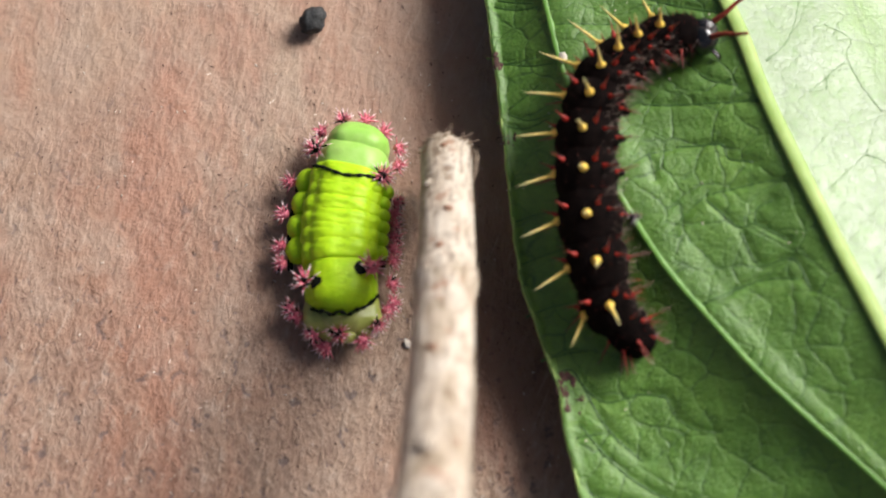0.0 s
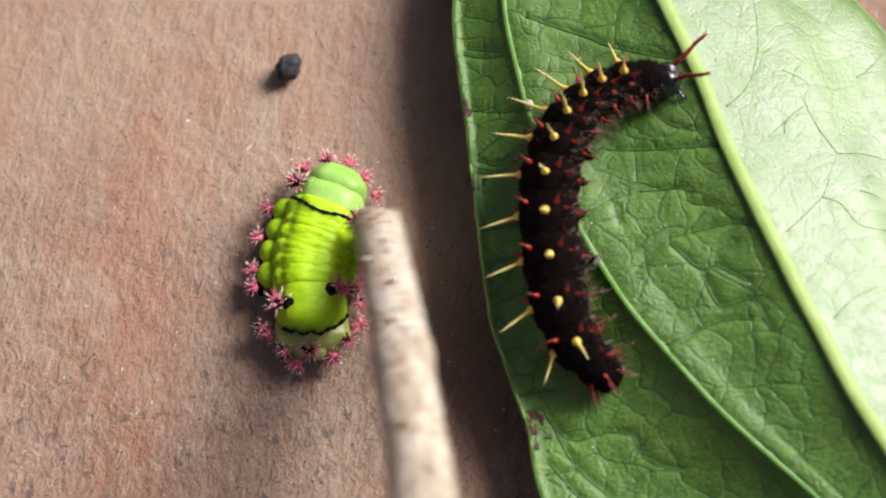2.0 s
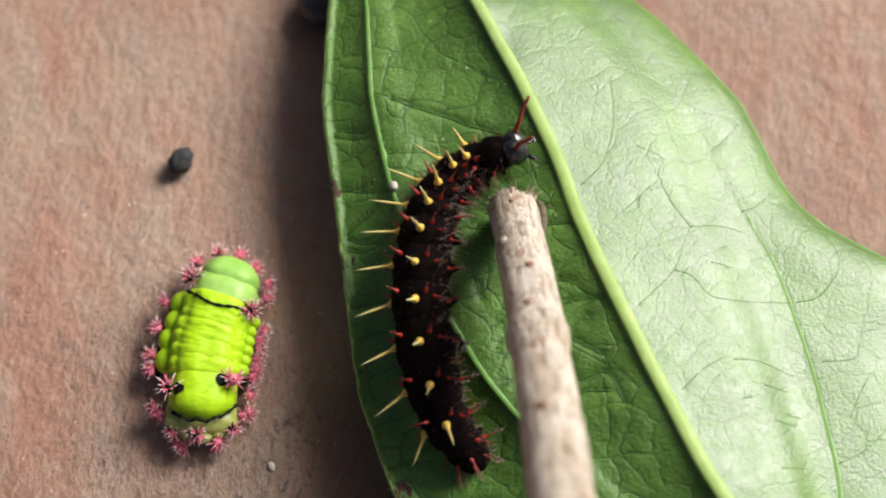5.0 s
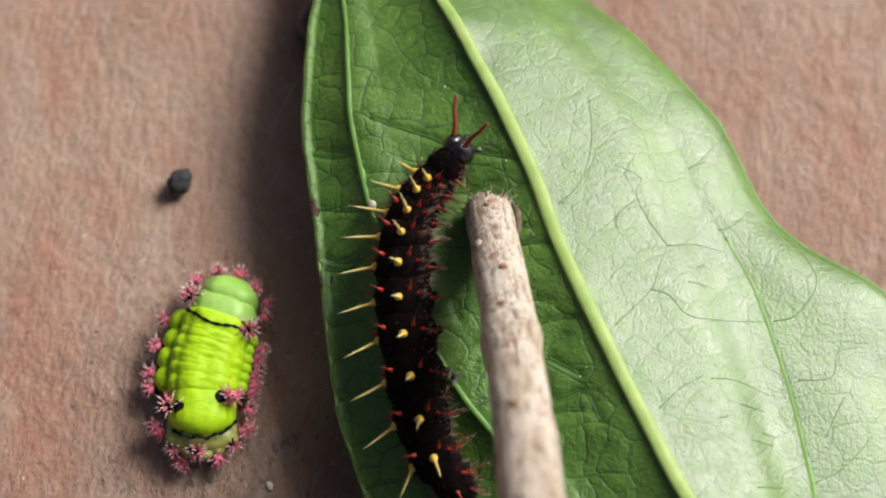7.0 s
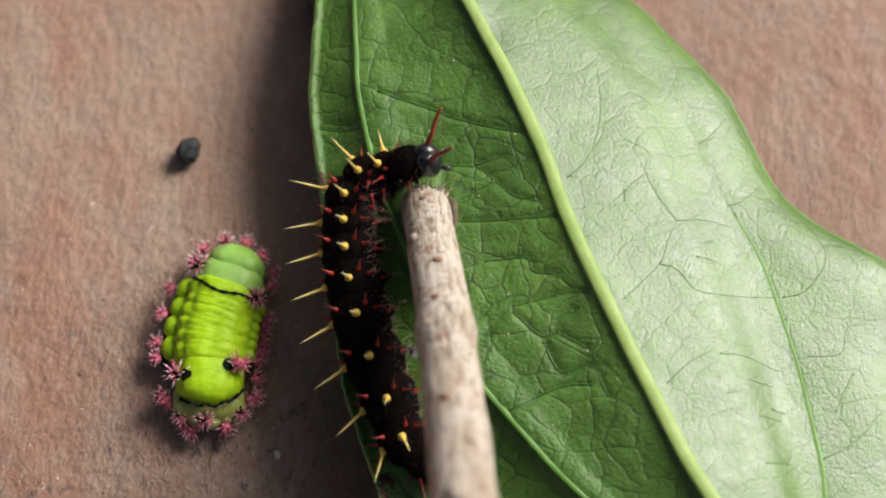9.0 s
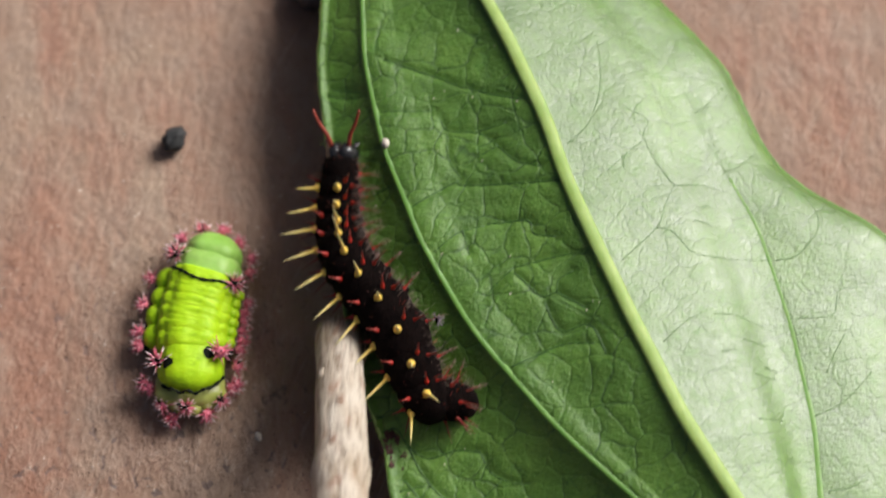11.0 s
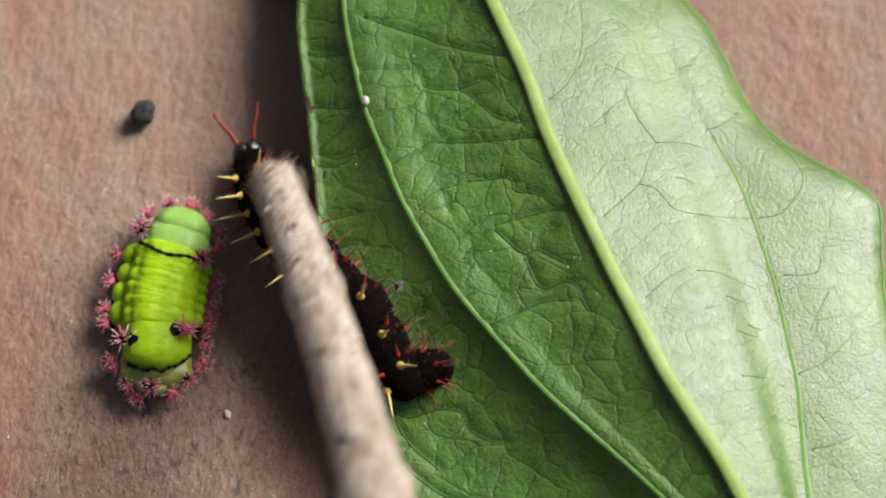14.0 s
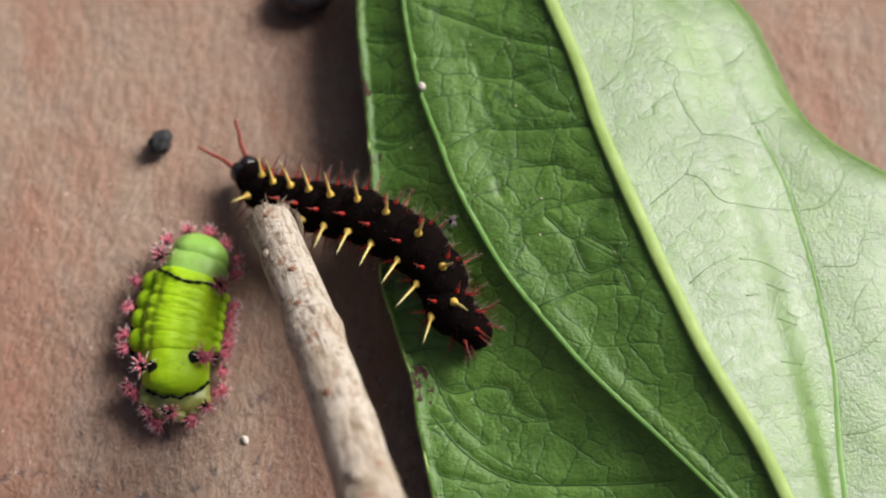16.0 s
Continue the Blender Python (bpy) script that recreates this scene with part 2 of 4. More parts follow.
WAX = mat_plain("waxy_tail_skin", (0.34, 0.40, 0.07), (0.46, 0.48, 0.17), 0.5, 0.36, 0.04, 0.5, 0.3, 0.6, (0.9, 1.0, 0.4))
INK = mat_plain("black_marking", (0.005, 0.008, 0.005), (0.012, 0.018, 0.010), 1.5, 0.7, 0.03, 0.15)
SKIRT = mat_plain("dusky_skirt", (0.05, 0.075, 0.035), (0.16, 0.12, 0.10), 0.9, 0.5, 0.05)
PINK = mat_plain("pink_bristle", (0.66, 0.11, 0.18), (0.80, 0.25, 0.34), 1.2, 0.5, 0.02, 0.5, 0.2, 0.2)
LILAC = mat_plain("grey_lilac_bristle", (0.16, 0.12, 0.15), (0.36, 0.30, 0.34), 1.2, 0.6, 0.02)
BLUSH = mat_plain("pale_bristle", (0.84, 0.52, 0.55), (0.92, 0.78, 0.78), 1.2, 0.5, 0.02)


# ---- mesh helpers, all in millimetres ----
def part(name, bm, material, parent=None, label="", at=None):
    """Links a bmesh, drawn in millimetres, as one mesh object under a thing or a part."""
    me = bpy.data.meshes.new(name)
    for v in bm.verts:
        v.co *= 0.001
    for f in bm.faces:
        f.smooth = True
    bmesh.ops.recalc_face_normals(bm, faces=bm.faces[:])
    bm.to_mesh(me)
    bm.free()
    for m in material if isinstance(material, (list, tuple)) else (material,):
        me.materials.append(m)
    ob = new(name, me)
    ob.parent = parent
    if at is not None:
        ob.matrix_basis = mm(at)
    if label:
        ob["label"] = label
    return ob


def thing(name, at=None):
    ob = new(name)
    ob.empty_display_size = 0.002
    if at is not None:
        ob.matrix_basis = mm(at)
    return ob


def tube(bm, points, radii, sides=8, material=0, flat=1.0):
    """A closed tube along points, its radius at each."""
    pts = [Vector(p) for p in points]
    rings, side = [], None
    for i, p in enumerate(pts):
        way = (pts[min(i + 1, len(pts) - 1)] - pts[max(i - 1, 0)]).normalized()
        if side is None:
            side = way.cross(Vector((0, 0, 1)) if abs(way.z) < 0.9 else Vector((0, 1, 0))).normalized()
        side = (side - way * side.dot(way)).normalized()
        up = side.cross(way)
        rings.append([bm.verts.new(p + (side * math.cos(a) + up * math.sin(a) * flat) * radii[i])
                      for a in (2 * math.pi * k / sides for k in range(sides))])
    for r0, r1 in zip(rings, rings[1:]):
        for k in range(sides):
            f = bm.faces.new((r0[k], r0[(k + 1) % sides], r1[(k + 1) % sides], r1[k]))
            f.material_index = material
    for r in (rings[0], rings[-1]):
        bm.faces.new(r).material_index = material
    return rings


def spike(bm, root, way, length, radius, sides=3, material=0):
    way = Vector(way).normalized()
    side = way.orthogonal().normalized()
    up = way.cross(side)
    ring = [bm.verts.new(Vector(root) + (side * math.cos(a) + up * math.sin(a)) * radius)
            for a in (2 * math.pi * k / sides for k in range(sides))]
    tip = bm.verts.new(Vector(root) + way * length)
    for k in range(sides):
        bm.faces.new((ring[k], ring[(k + 1) % sides], tip)).material_index = material


def lump(radius, size, rough, seed, rows=10, cols=16):
    """A rounded, uneven lump resting with its lowest point at zero height."""
    bm = bmesh.new()
    bmesh.ops.create_uvsphere(bm, u_segments=cols, v_segments=rows, radius=1.0)
    for v in bm.verts:
        n = noise.noise(v.co * 1.7 + Vector((seed, 0, 0))) + 0.5 * noise.noise(v.co * 4.1 + Vector((0, seed, 0)))
        v.co = Vector((v.co.x * size[0], v.co.y * size[1], v.co.z * size[2])) * radius * (1 + rough * n)
    low = min(v.co.z for v in bm.verts)
    for v in bm.verts:
        v.co.z -= low
    return bm


def smooth_curve(points, n):
    """n places evenly spread along a smooth curve through points."""
    p = [np.array(q, float) for q in points]
    p = [2 * p[0] - p[1], *p, 2 * p[-1] - p[-2]]
    dense = []
    for i in range(1, len(p) - 2):
        a, b, c, d = p[i - 1:i + 3]
        for k in range(16):
            s = k / 16
            dense.append(0.5 * (2 * b + (c - a) * s + (2 * a - 5 * b + 4 * c - d) * s * s + (3 * b - a - 3 * c + d) * s ** 3))
    dense.append(p[-2])
    dense = np.array(dense)
    run = np.r_[0, np.cumsum(np.linalg.norm(np.diff(dense, axis=0), axis=1))]
    at = np.linspace(0, 1, n) if isinstance(n, int) else np.array(n)
    return np.stack([np.interp(at * run[-1], run, dense[:, j]) for j in range(dense.shape[1])], axis=1)


# ---- the leaf's shape, in its own millimetres: x across, y towards the tip ----
LEAF_Y = [56, 50, 40, 30, 21, 10, 0, -2.5, -5.5, -8, -10, -20, -30, -38, -48, -60, -70, -80]
LEAF_EDGE = [-3.2, -4.2, -5.6, -4.9, -6.4, -7.1, -6.0, -5.8, -5.5, -5.2, -5.1, -4.0, -0.8, 0.5, 3.0, 9.0, 22.0, 44.0]
LEAF_SIDE = [-3.1, -3.9, -4.2, -3.3, -2.3, -2.1, -0.3, 0.6, 1.7, 2.5, 3.1, 8.3, 16.2, 24.4, 34.0, 41.5, 44.0, 45.0]
LEAF_RIB = [-3.0, -2.0, 1.2, 4.6, 7.8, 12.8, 16.5, 17.0, 17.9, 18.8, 19.5, 23.5, 27.7, 32.4, 36.8, 41.9, 44.6, 46.0]
LEAF_FAR = [-2.9, -1.0, 5.2, 13.0, 21.5, 29.1, 33.0, 33.9, 35.4, 36.6, 37.3, 39.5, 40.7, 40.5, 41.0, 43.2, 45.6, 46.8]
LEAF_RIM = [-2.8, 0.2, 7.0, 16.4, 26.9, 35.7, 39.2, 40.6, 44.3, 48.7, 51.5, 50.6, 51.2, 51.2, 51.0, 50.2, 49.2, 48.0]


def rounded(column, k=7):
    fine = np.interp(LEAF_GRID, LEAF_Y[::-1], column[::-1])
    bell = np.exp(-np.linspace(-2, 2, 2 * k + 1) ** 2)
    return np.convolve(np.pad(fine, k, mode="reflect", reflect_type="odd"), bell / bell.sum(), mode="valid")


LEAF_GRID = np.arange(-80.0, 56.1, 0.5)
LEAF_FINE = [rounded(c) for c in (LEAF_EDGE, LEAF_SIDE, LEAF_RIB, LEAF_FAR, LEAF_RIM)]


def leaf_columns(y):
    return [float(np.interp(y, LEAF_GRID, c)) for c in LEAF_FINE]


def step(s):
    s = min(max(s, 0.0), 1.0)
    return s * s * (3 - 2 * s)


def leaf_height(x, y):
    """The height of the blade over the ground: a folded sheet, highest at the midrib."""
    c = leaf_columns(y)
    lift = 0.12 + 0.88 * step((58 - y) / 42) * (0.2 + 0.8 * step((y + 82) / 30))
    rib = 10.2 + 3.1 * min(1.0, (c[2] - c[1]) / 11.0)
    if x <= c[1]:
        d, w = c[1] - x, max(c[1] - c[0], 0.01)
        z = 10.2 - 6.0 * (1 - math.exp(-d / 8.0)) + 0.5 * step(1 - (w - d) / 0.9) * step((w - 1.0) / 2.0)
    elif x <= c[2]:
        s = (x - c[1]) / max(c[2] - c[1], 0.01)
        z = 10.2 + (rib - 10.2) * s ** 2.0 + 0.25 * math.sin(math.pi * min(1.0, s * 4.0)) * (1 - s)
    elif x <= c[3]:
        s = (x - c[2]) / max(c[3] - c[2], 0.01)
        z = rib - (rib - 9.6) * s - 0.9 * step((s - 0.62) / 0.38) - 0.5 * math.exp(-((s - 0.78) / 0.15) ** 2) * step((4 - y) / 20)
    else:
        s = (x - c[3]) / max(c[4] - c[3], 0.01)
        z = 8.7 - 2.3 * s + 0.3 * math.sin(math.pi * s)
    z += (0.4 if x <= c[2] else 0.4 - 0.28 * step((x - c[2]) / 4)) * noise.noise(Vector((x * 0.16, y * 0.16, 3.0)))
    return z * lift


LEAF_PATH = [(0.0, 9.9, 14.4, 0.0, 0), (3.5, 9.9, 14.3, 0.0, 0), (4.0, 9.05, 15.23, 0.4, 0), (5.2, 8.81, 15.07, 1.4, 0),
             (7.3, 6.96, 15.02, 2.5, 0), (8.7, 6.85, 14.66, 2.5, 0), (10.8, 6.69, 13.55, 2.5, 0), (11.0, 9.46, 16.98, 2.3, 0),
             (11.5, 10.38, 18.64, 2.0, 0), (14.0, 10.34, 18.98, 1.2, 0), (14.5, 11.75, 21.16, 0.8, -1.0), (15.0, 14.57, 24.32, 0.4, -1.8),
             (16.0, 14.67, 24.32, 0.4, -1.8)]


def leaf_at(t):
    k = [r[0] for r in LEAF_PATH]
    return [float(np.interp(t, k, [r[i] for r in LEAF_PATH])) for i in (1, 2, 3, 4)]


def support(t, x, y):
    """The height of what lies under a place at a time: the leaf or the ground."""
    lx, ly, lz, turn = leaf_at(t)
    b = radians(-turn)
    u = (x - lx) * math.cos(b) - (y - ly) * math.sin(b)
    v = (x - lx) * math.sin(b) + (y - ly) * math.cos(b)
    if not -80 < v < 56:
        return 0.0
    c = leaf_columns(v)
    inside = step((u - c[0] + 0.4) / 1.4) * step((c[4] - u + 1.0) / 1.0)
    return inside * (lz + leaf_height(min(max(u, c[0]), c[4]), v))

# ---- ground: one sheet, finely uneven near the animals, running out flat to the horizon ----
def spread(lo, hi, fine, far):
    inner = list(np.arange(lo, hi + fine, fine))
    out, d = [], fine
    while sum(out) < far:
        d *= 1.5
        out.append(d)
    left = [lo - sum(out[:k + 1]) for k in range(len(out))][::-1]
    right = [inner[-1] + sum(out[:k + 1]) for k in range(len(out))]
    return left + inner + right


def ground_height(x, y):
    n = 0.16 * noise.noise(Vector((x * 0.09, y * 0.06, 0.3))) + 0.10 * noise.noise(Vector((x * 0.5, y * 0.28, 7.1)))
    f = noise.noise(Vector((x * 1.5, y * 0.7, 2.2)))
    return n + 0.07 * f - 0.12


def make_ground():
    xs, ys = spread(-40, 75, 0.42, 300000), spread(-30, 60, 0.42, 300000)
    heights = [[ground_height(x, y) if abs(x) < 200 and abs(y) < 200 else -0.12 for x in xs] for y in ys]
    verts = [(x * 0.001, y * 0.001, heights[j][i] * 0.001) for j, y in enumerate(ys) for i, x in enumerate(xs)]
    w = len(xs)
    faces = [(j * w + i, j * w + i + 1, (j + 1) * w + i + 1, (j + 1) * w + i) for j in range(len(ys) - 1) for i in range(w - 1)]
    me = bpy.data.meshes.new("ground")
    me.from_pydata(verts, [], faces)
    me.polygons.foreach_set("use_smooth", [True] * len(faces))
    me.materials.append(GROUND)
    return tagged(new("ground", me), "weathered reddish brown clay ground with fine fibres and pits", "ground", kind="structure")


# ---- leaf ----
def leaf_veins():
    """The finer veins between the ribs, each a smooth curve through a few bends."""
    out = []

    def bend(*points):
        span = sum(math.dist(p, o) for p, o in zip(points, points[1:]))
        out.append(smooth_curve(points, max(8, int(span / 0.45))))

    bend((2.2, -7.0), (6.9, -4.3), (7.9, -4.7), (17.3, -5.4))
    bend((-0.1, 9.6), (5.7, 7.1), (7.3, 6.1), (11.4, 4.4), (14.1, 3.5))
    bend((-1.3, 3.7), (2.2, 3.6), (5.0, 3.6))
    bend((5.6, 2.7), (6.3, 1.3), (9.5, 0.7), (11.3, -0.9))
    bend((6.3, 1.0), (6.3, -1.7), (7.6, -4.1))
    bend((11.3, -0.9), (7.9, -2.5))
    bend((9.5, 0.9), (12.2, 1.4))
    bend((11.3, -0.9), (13.1, -2.8), (15.5, -3.7))
    bend((4.7, -11.6), (7.2, -9.7), (9.7, -9.1))
    bend((10.0, -8.9), (13.7, -8.9), (14.3, -9.4), (14.5, -10.4), (16.6, -11.0))
    bend((12.4, -13.7), (17.2, -12.9), (19.5, -13.1))
    bend((12.4, -13.7), (10.5, -15.4), (9.3, -16.9))
    bend((12.4, -14.2), (15.0, -16.8), (16.5, -16.6), (19.1, -18.3))
    bend((16.5, -16.6), (16.7, -15.3), (18.1, -14.6))
    bend((7.5, -9.4), (8.1, -12.0))
    bend((18.2, -1.5), (20.3, 0.7), (21.7, 4.3), (22.1, 7.9), (22.0, 10.7))
    bend((22.8, -14.0), (26.6, -10.2), (27.6, -7.8), (28.7, -5.5))
    bend((28.7, -5.5), (27.0, -2.8), (26.0, -0.0), (26.6, 1.8), (24.1, 3.1))
    bend((28.7, -5.5), (31.7, -5.1), (34.3, -5.6))
    bend((26.6, -10.2), (28.3, -10.7), (29.7, -12.5), (31.2, -13.0), (34.5, -13.0), (38.2, -12.9))
    bend((23.7, -3.8), (24.0, -2.4), (25.9, -0.6))
    bend((24.0, -2.4), (22.1, -4.2))
    bend((31.8, 3.4), (33.3, 4.6), (35.1, 6.8))
    bend((34.2, -3.3), (35.7, -2.7), (37.7, -0.9))
    bend((26.3, -22.2), (28.6, -20.1), (30.9, -18.8))
    bend((31.6, -19.1), (34.2, -19.2), (37.5, -20.4))
    bend((30.4, -9.2), (31.4, -9.3), (32.4, -9.6))
    bend((31.4, -7.6), (32.3, -7.2))
    bend((34.3, -21.5), (36.7, -22.0))
    bend((36.2, -24.2), (37.6, -24.6))
    bend((38.6, -12.9), (41.0, -12.2), (43.4, -9.1), (42.9, -6.2), (41.0, -3.7))
    bend((32.0, -23.0), (33.4, -22.7))
    bend((41.4, -36.2), (43.6, -35.8), (45.8, -34.8))
    bend((40.8, -28.9), (44.2, -27.2), (47.2, -24.2))
    bend((35.1, -25.0), (37.2, -25.4))
    bend((35.0, -29.6), (37.6, -29.5))
    bend((40.4, -18.9), (43.8, -18.5), (44.7, -16.0), (46.7, -15.5))
    bend((44.8, -20.5), (43.5, -22.6), (42.5, -24.5))
    bend((-6.1, 7.0), (-4.1, 6.3), (-2.1, 6.0))
    bend((-5.5, 1.1), (-2.8, 0.3), (-0.7, -0.0))
    bend((-5.0, -3.9), (-2.8, -4.8), (0.5, -4.1))
    bend((-6.9, 1.7), (-4.9, 1.0), (-2.3, 1.0))
    bend((-6.0, -4.8), (-3.4, -5.5), (-1.1, -4.9))
    bend((-5.0, -11.1), (-2.9, -10.9), (-1.2, -10.8))
    bend((-4.8, -14.6), (-2.7, -13.8), (-0.7, -13.8))
    bend((-4.3, -18.6), (-2.3, -17.8), (0.0, -17.2))
    bend((-3.6, -23.4), (-1.6, -22.5), (0.5, -22.1))
    bend((-2.4, -27.5), (-0.1, -26.7), (1.9, -26.5))
    bend((-5.7, 7.6), (-2.5, 6.5))
    bend((-4.9, -3.5), (-1.9, -1.5))
    bend((1.1, -33.2), (4.5, -37.2), (9.4, -40.0), (16.5, -40.6), (24.7, -40.6))
    bend((0.4, -37.7), (2.3, -39.4), (5.0, -40.0))
    bend((11.6, -23.7), (16.6, -21.7), (19.9, -21.8))
    bend((15.2, -17.3), (16.7, -20.3), (19.5, -20.0), (20.9, -23.0))
    bend((-1.4, -28.7), (0.4, -28.1), (1.5, -29.7), (3.4, -31.2), (6.4, -30.6), (8.6, -30.9))
    bend((8.6, -30.9), (9.6, -32.9), (11.5, -34.0), (12.7, -34.2))
    bend((1.5, -29.7), (2.7, -32.3), (4.1, -34.3), (6.6, -36.5))
    bend((0.7, -34.3), (3.2, -33.9))
    bend((10.6, -33.8), (7.5, -36.3))
    return out


def make_leaf():
    lines = leaf_veins()
    net = np.concatenate([v[:, :2] for v in lines])
    leaf = thing("leaf", pose(9.9, 14.4, 0))
    tagged(leaf, "large glossy green leaf folded along its pale midrib", "leaf")
    bm = bmesh.new()
    ys = np.linspace(55.6, -79.5, 560)
    rows = []
    for y in ys:
        c = leaf_columns(y)
        wave = 0.22 * noise.noise(Vector((y * 0.22, 0, 1))) + 0.12 * noise.noise(Vector((y * 0.7, 0, 5)))
        row = []
        for k in range(4):
            n = 48
            for i in range(n + (k == 3)):
                x = c[k] + (c[k + 1] - c[k]) * i / n
                edge = max(0.0, 1 - (x - c[0]) / 1.2) + max(0.0, 1 - (c[4] - x) / 1.2)
                z = leaf_height(x, y) + 0.5 * edge * wave - 0.35 * (max(0.0, 1 - (c[4] - x) / 1.5)) ** 2
                row.append(bm.verts.new((x + wave * edge, y, z)))
        flat = np.array([(v.co.x, v.co.y) for v in row])
        near = net[np.abs(net[:, 1] - y) < 2.0]
        if len(near):
            gap = np.min(np.linalg.norm(flat[:, None, :] - near[None, :, :], axis=2), axis=1)
            for v, g in zip(row, gap):
                if v.co.x < c[2]:
                    v.co.z -= 0.22 * (math.exp(-(g / 0.34) ** 2) - 0.22 * math.exp(-((g - 1.2) / 0.7) ** 2))
                else:
                    v.co.z -= 0.03 * math.exp(-(g / 0.22) ** 2)
        rows.append(row)
    for r0, r1 in zip(rows, rows[1:]):
        for i in range(len(r0) - 1):
            bm.faces.new((r0[i], r1[i], r1[i + 1], r0[i + 1])).material_index = 0 if i < 96 else 1
    blade = part("blade", bm, (LEAF, LEAF_SMOOTH), leaf)
    solid = blade.modifiers.new("thickness", "SOLIDIFY")
    solid.thickness, solid.offset = 0.00035, -1.0

    def ridge(name, column, top, bottom, radius, material, label, flat=0.7, sunk=0.12):
        b = bmesh.new()
        yy = np.linspace(top, bottom, 90)
        pts = [(leaf_columns(y)[column], y, leaf_height(leaf_columns(y)[column], y) + sunk) for y in yy]
        tube(b, pts, [radius * (0.45 + 0.55 * min(1.0, (top - y) / 45)) for y in yy], 12, 0, flat)
        return part(name, b, material, leaf, label)

    ridge("midrib", 2, 54, -78, 0.70, RIB, "thick pale yellowish green midrib", 0.38, -0.03)
    ridge("side_vein", 1, 52, -76, 0.32, FOLD, "green raised side vein", 0.5, -0.04)
    ridge("side_vein", 3, -4, -76, 0.46, CREASE, "pale green raised side vein", 0.25, -0.03)

    def rim(column, name, material, radius):
        b = bmesh.new()
        yy = np.linspace(55, -78, 160)
        pts = []
        for y in yy:
            x = leaf_columns(y)[column]
            wave = 0.22 * noise.noise(Vector((y * 0.22, 0, 1))) + 0.12 * noise.noise(Vector((y * 0.7, 0, 5)))
            pts.append((x + wave, y, leaf_height(x, y) + 0.5 * wave - 0.17 - (0.35 if column == 4 else 0)))
        tube(b, pts, [radius] * len(pts), 6)
        return part(name, b, material, leaf, "thin pale edge" if column == 0 else "green curled edge")

    rim(0, "margin", RIB, 0.16)
    rim(4, "margin", FOLD, 0.26)

    # finer veins that branch off the ribs
    for line in lines:
        b = bmesh.new()
        n = len(line)
        span = sum(math.dist(p, q) for p, q in zip(line, line[1:]))
        left = line[0][0] < leaf_columns(line[0][1])[2]
        stout = left and span > 7.5
        pts = [(x, y, leaf_height(x, y) - (0.17 if x < leaf_columns(y)[2] else 0.005)) for x, y in line]
        tube(b, pts, [(0.10 if stout else 0.085 if left else 0.052) - 0.025 * i / n for i in range(n)], 6, 0, 0.8 if left else 0.6)
        part("vein", b, VEIN if left else VEIN_SOFT, leaf)

    # damage and crumbs stuck to the blade
    rnd = random.Random(4)
    for cx, cy, n, size in ((-0.3, -29.6, 22, 0.36), (0.5, -31.2, 18, 0.32), (-6.0, 1.2, 8, 0.3), (-4.9, -6.4, 8, 0.3)):
        for _ in range(n):
            x, y = cx + rnd.uniform(-0.8, 0.8), cy + rnd.uniform(-1.0, 1.0)
            x = max(x, leaf_columns(y)[0] + 0.15)
            part("scar", lump(size * rnd.uniform(0.5, 1.0), (1, 1.3, 0.14), 0.7, rnd.random() * 40, 6, 9), SCAR, leaf, "dry brown eaten spot",
                 pose(x, y, leaf_height(x, y) - 0.05, 0, 0, rnd.uniform(0, 180)))
    part("crumb", lump(0.5, (0.9, 1.0, 0.7), 0.3, 3, 8, 12), CRUMB, leaf, "white crumb", pose(0, 0, leaf_height(0, 0) + 0.15))
    for _ in range(26):
        y = rnd.uniform(-36, 24)
        c = leaf_columns(y)
        x = rnd.uniform(c[0] + 1, c[2] - 1)
        part("speck", lump(rnd.uniform(0.05, 0.11), (1, 1, 0.7), 0.3, rnd.random() * 40, 4, 6), CRUMB, leaf, "",
             pose(x, y, leaf_height(x, y)))
    return leaf


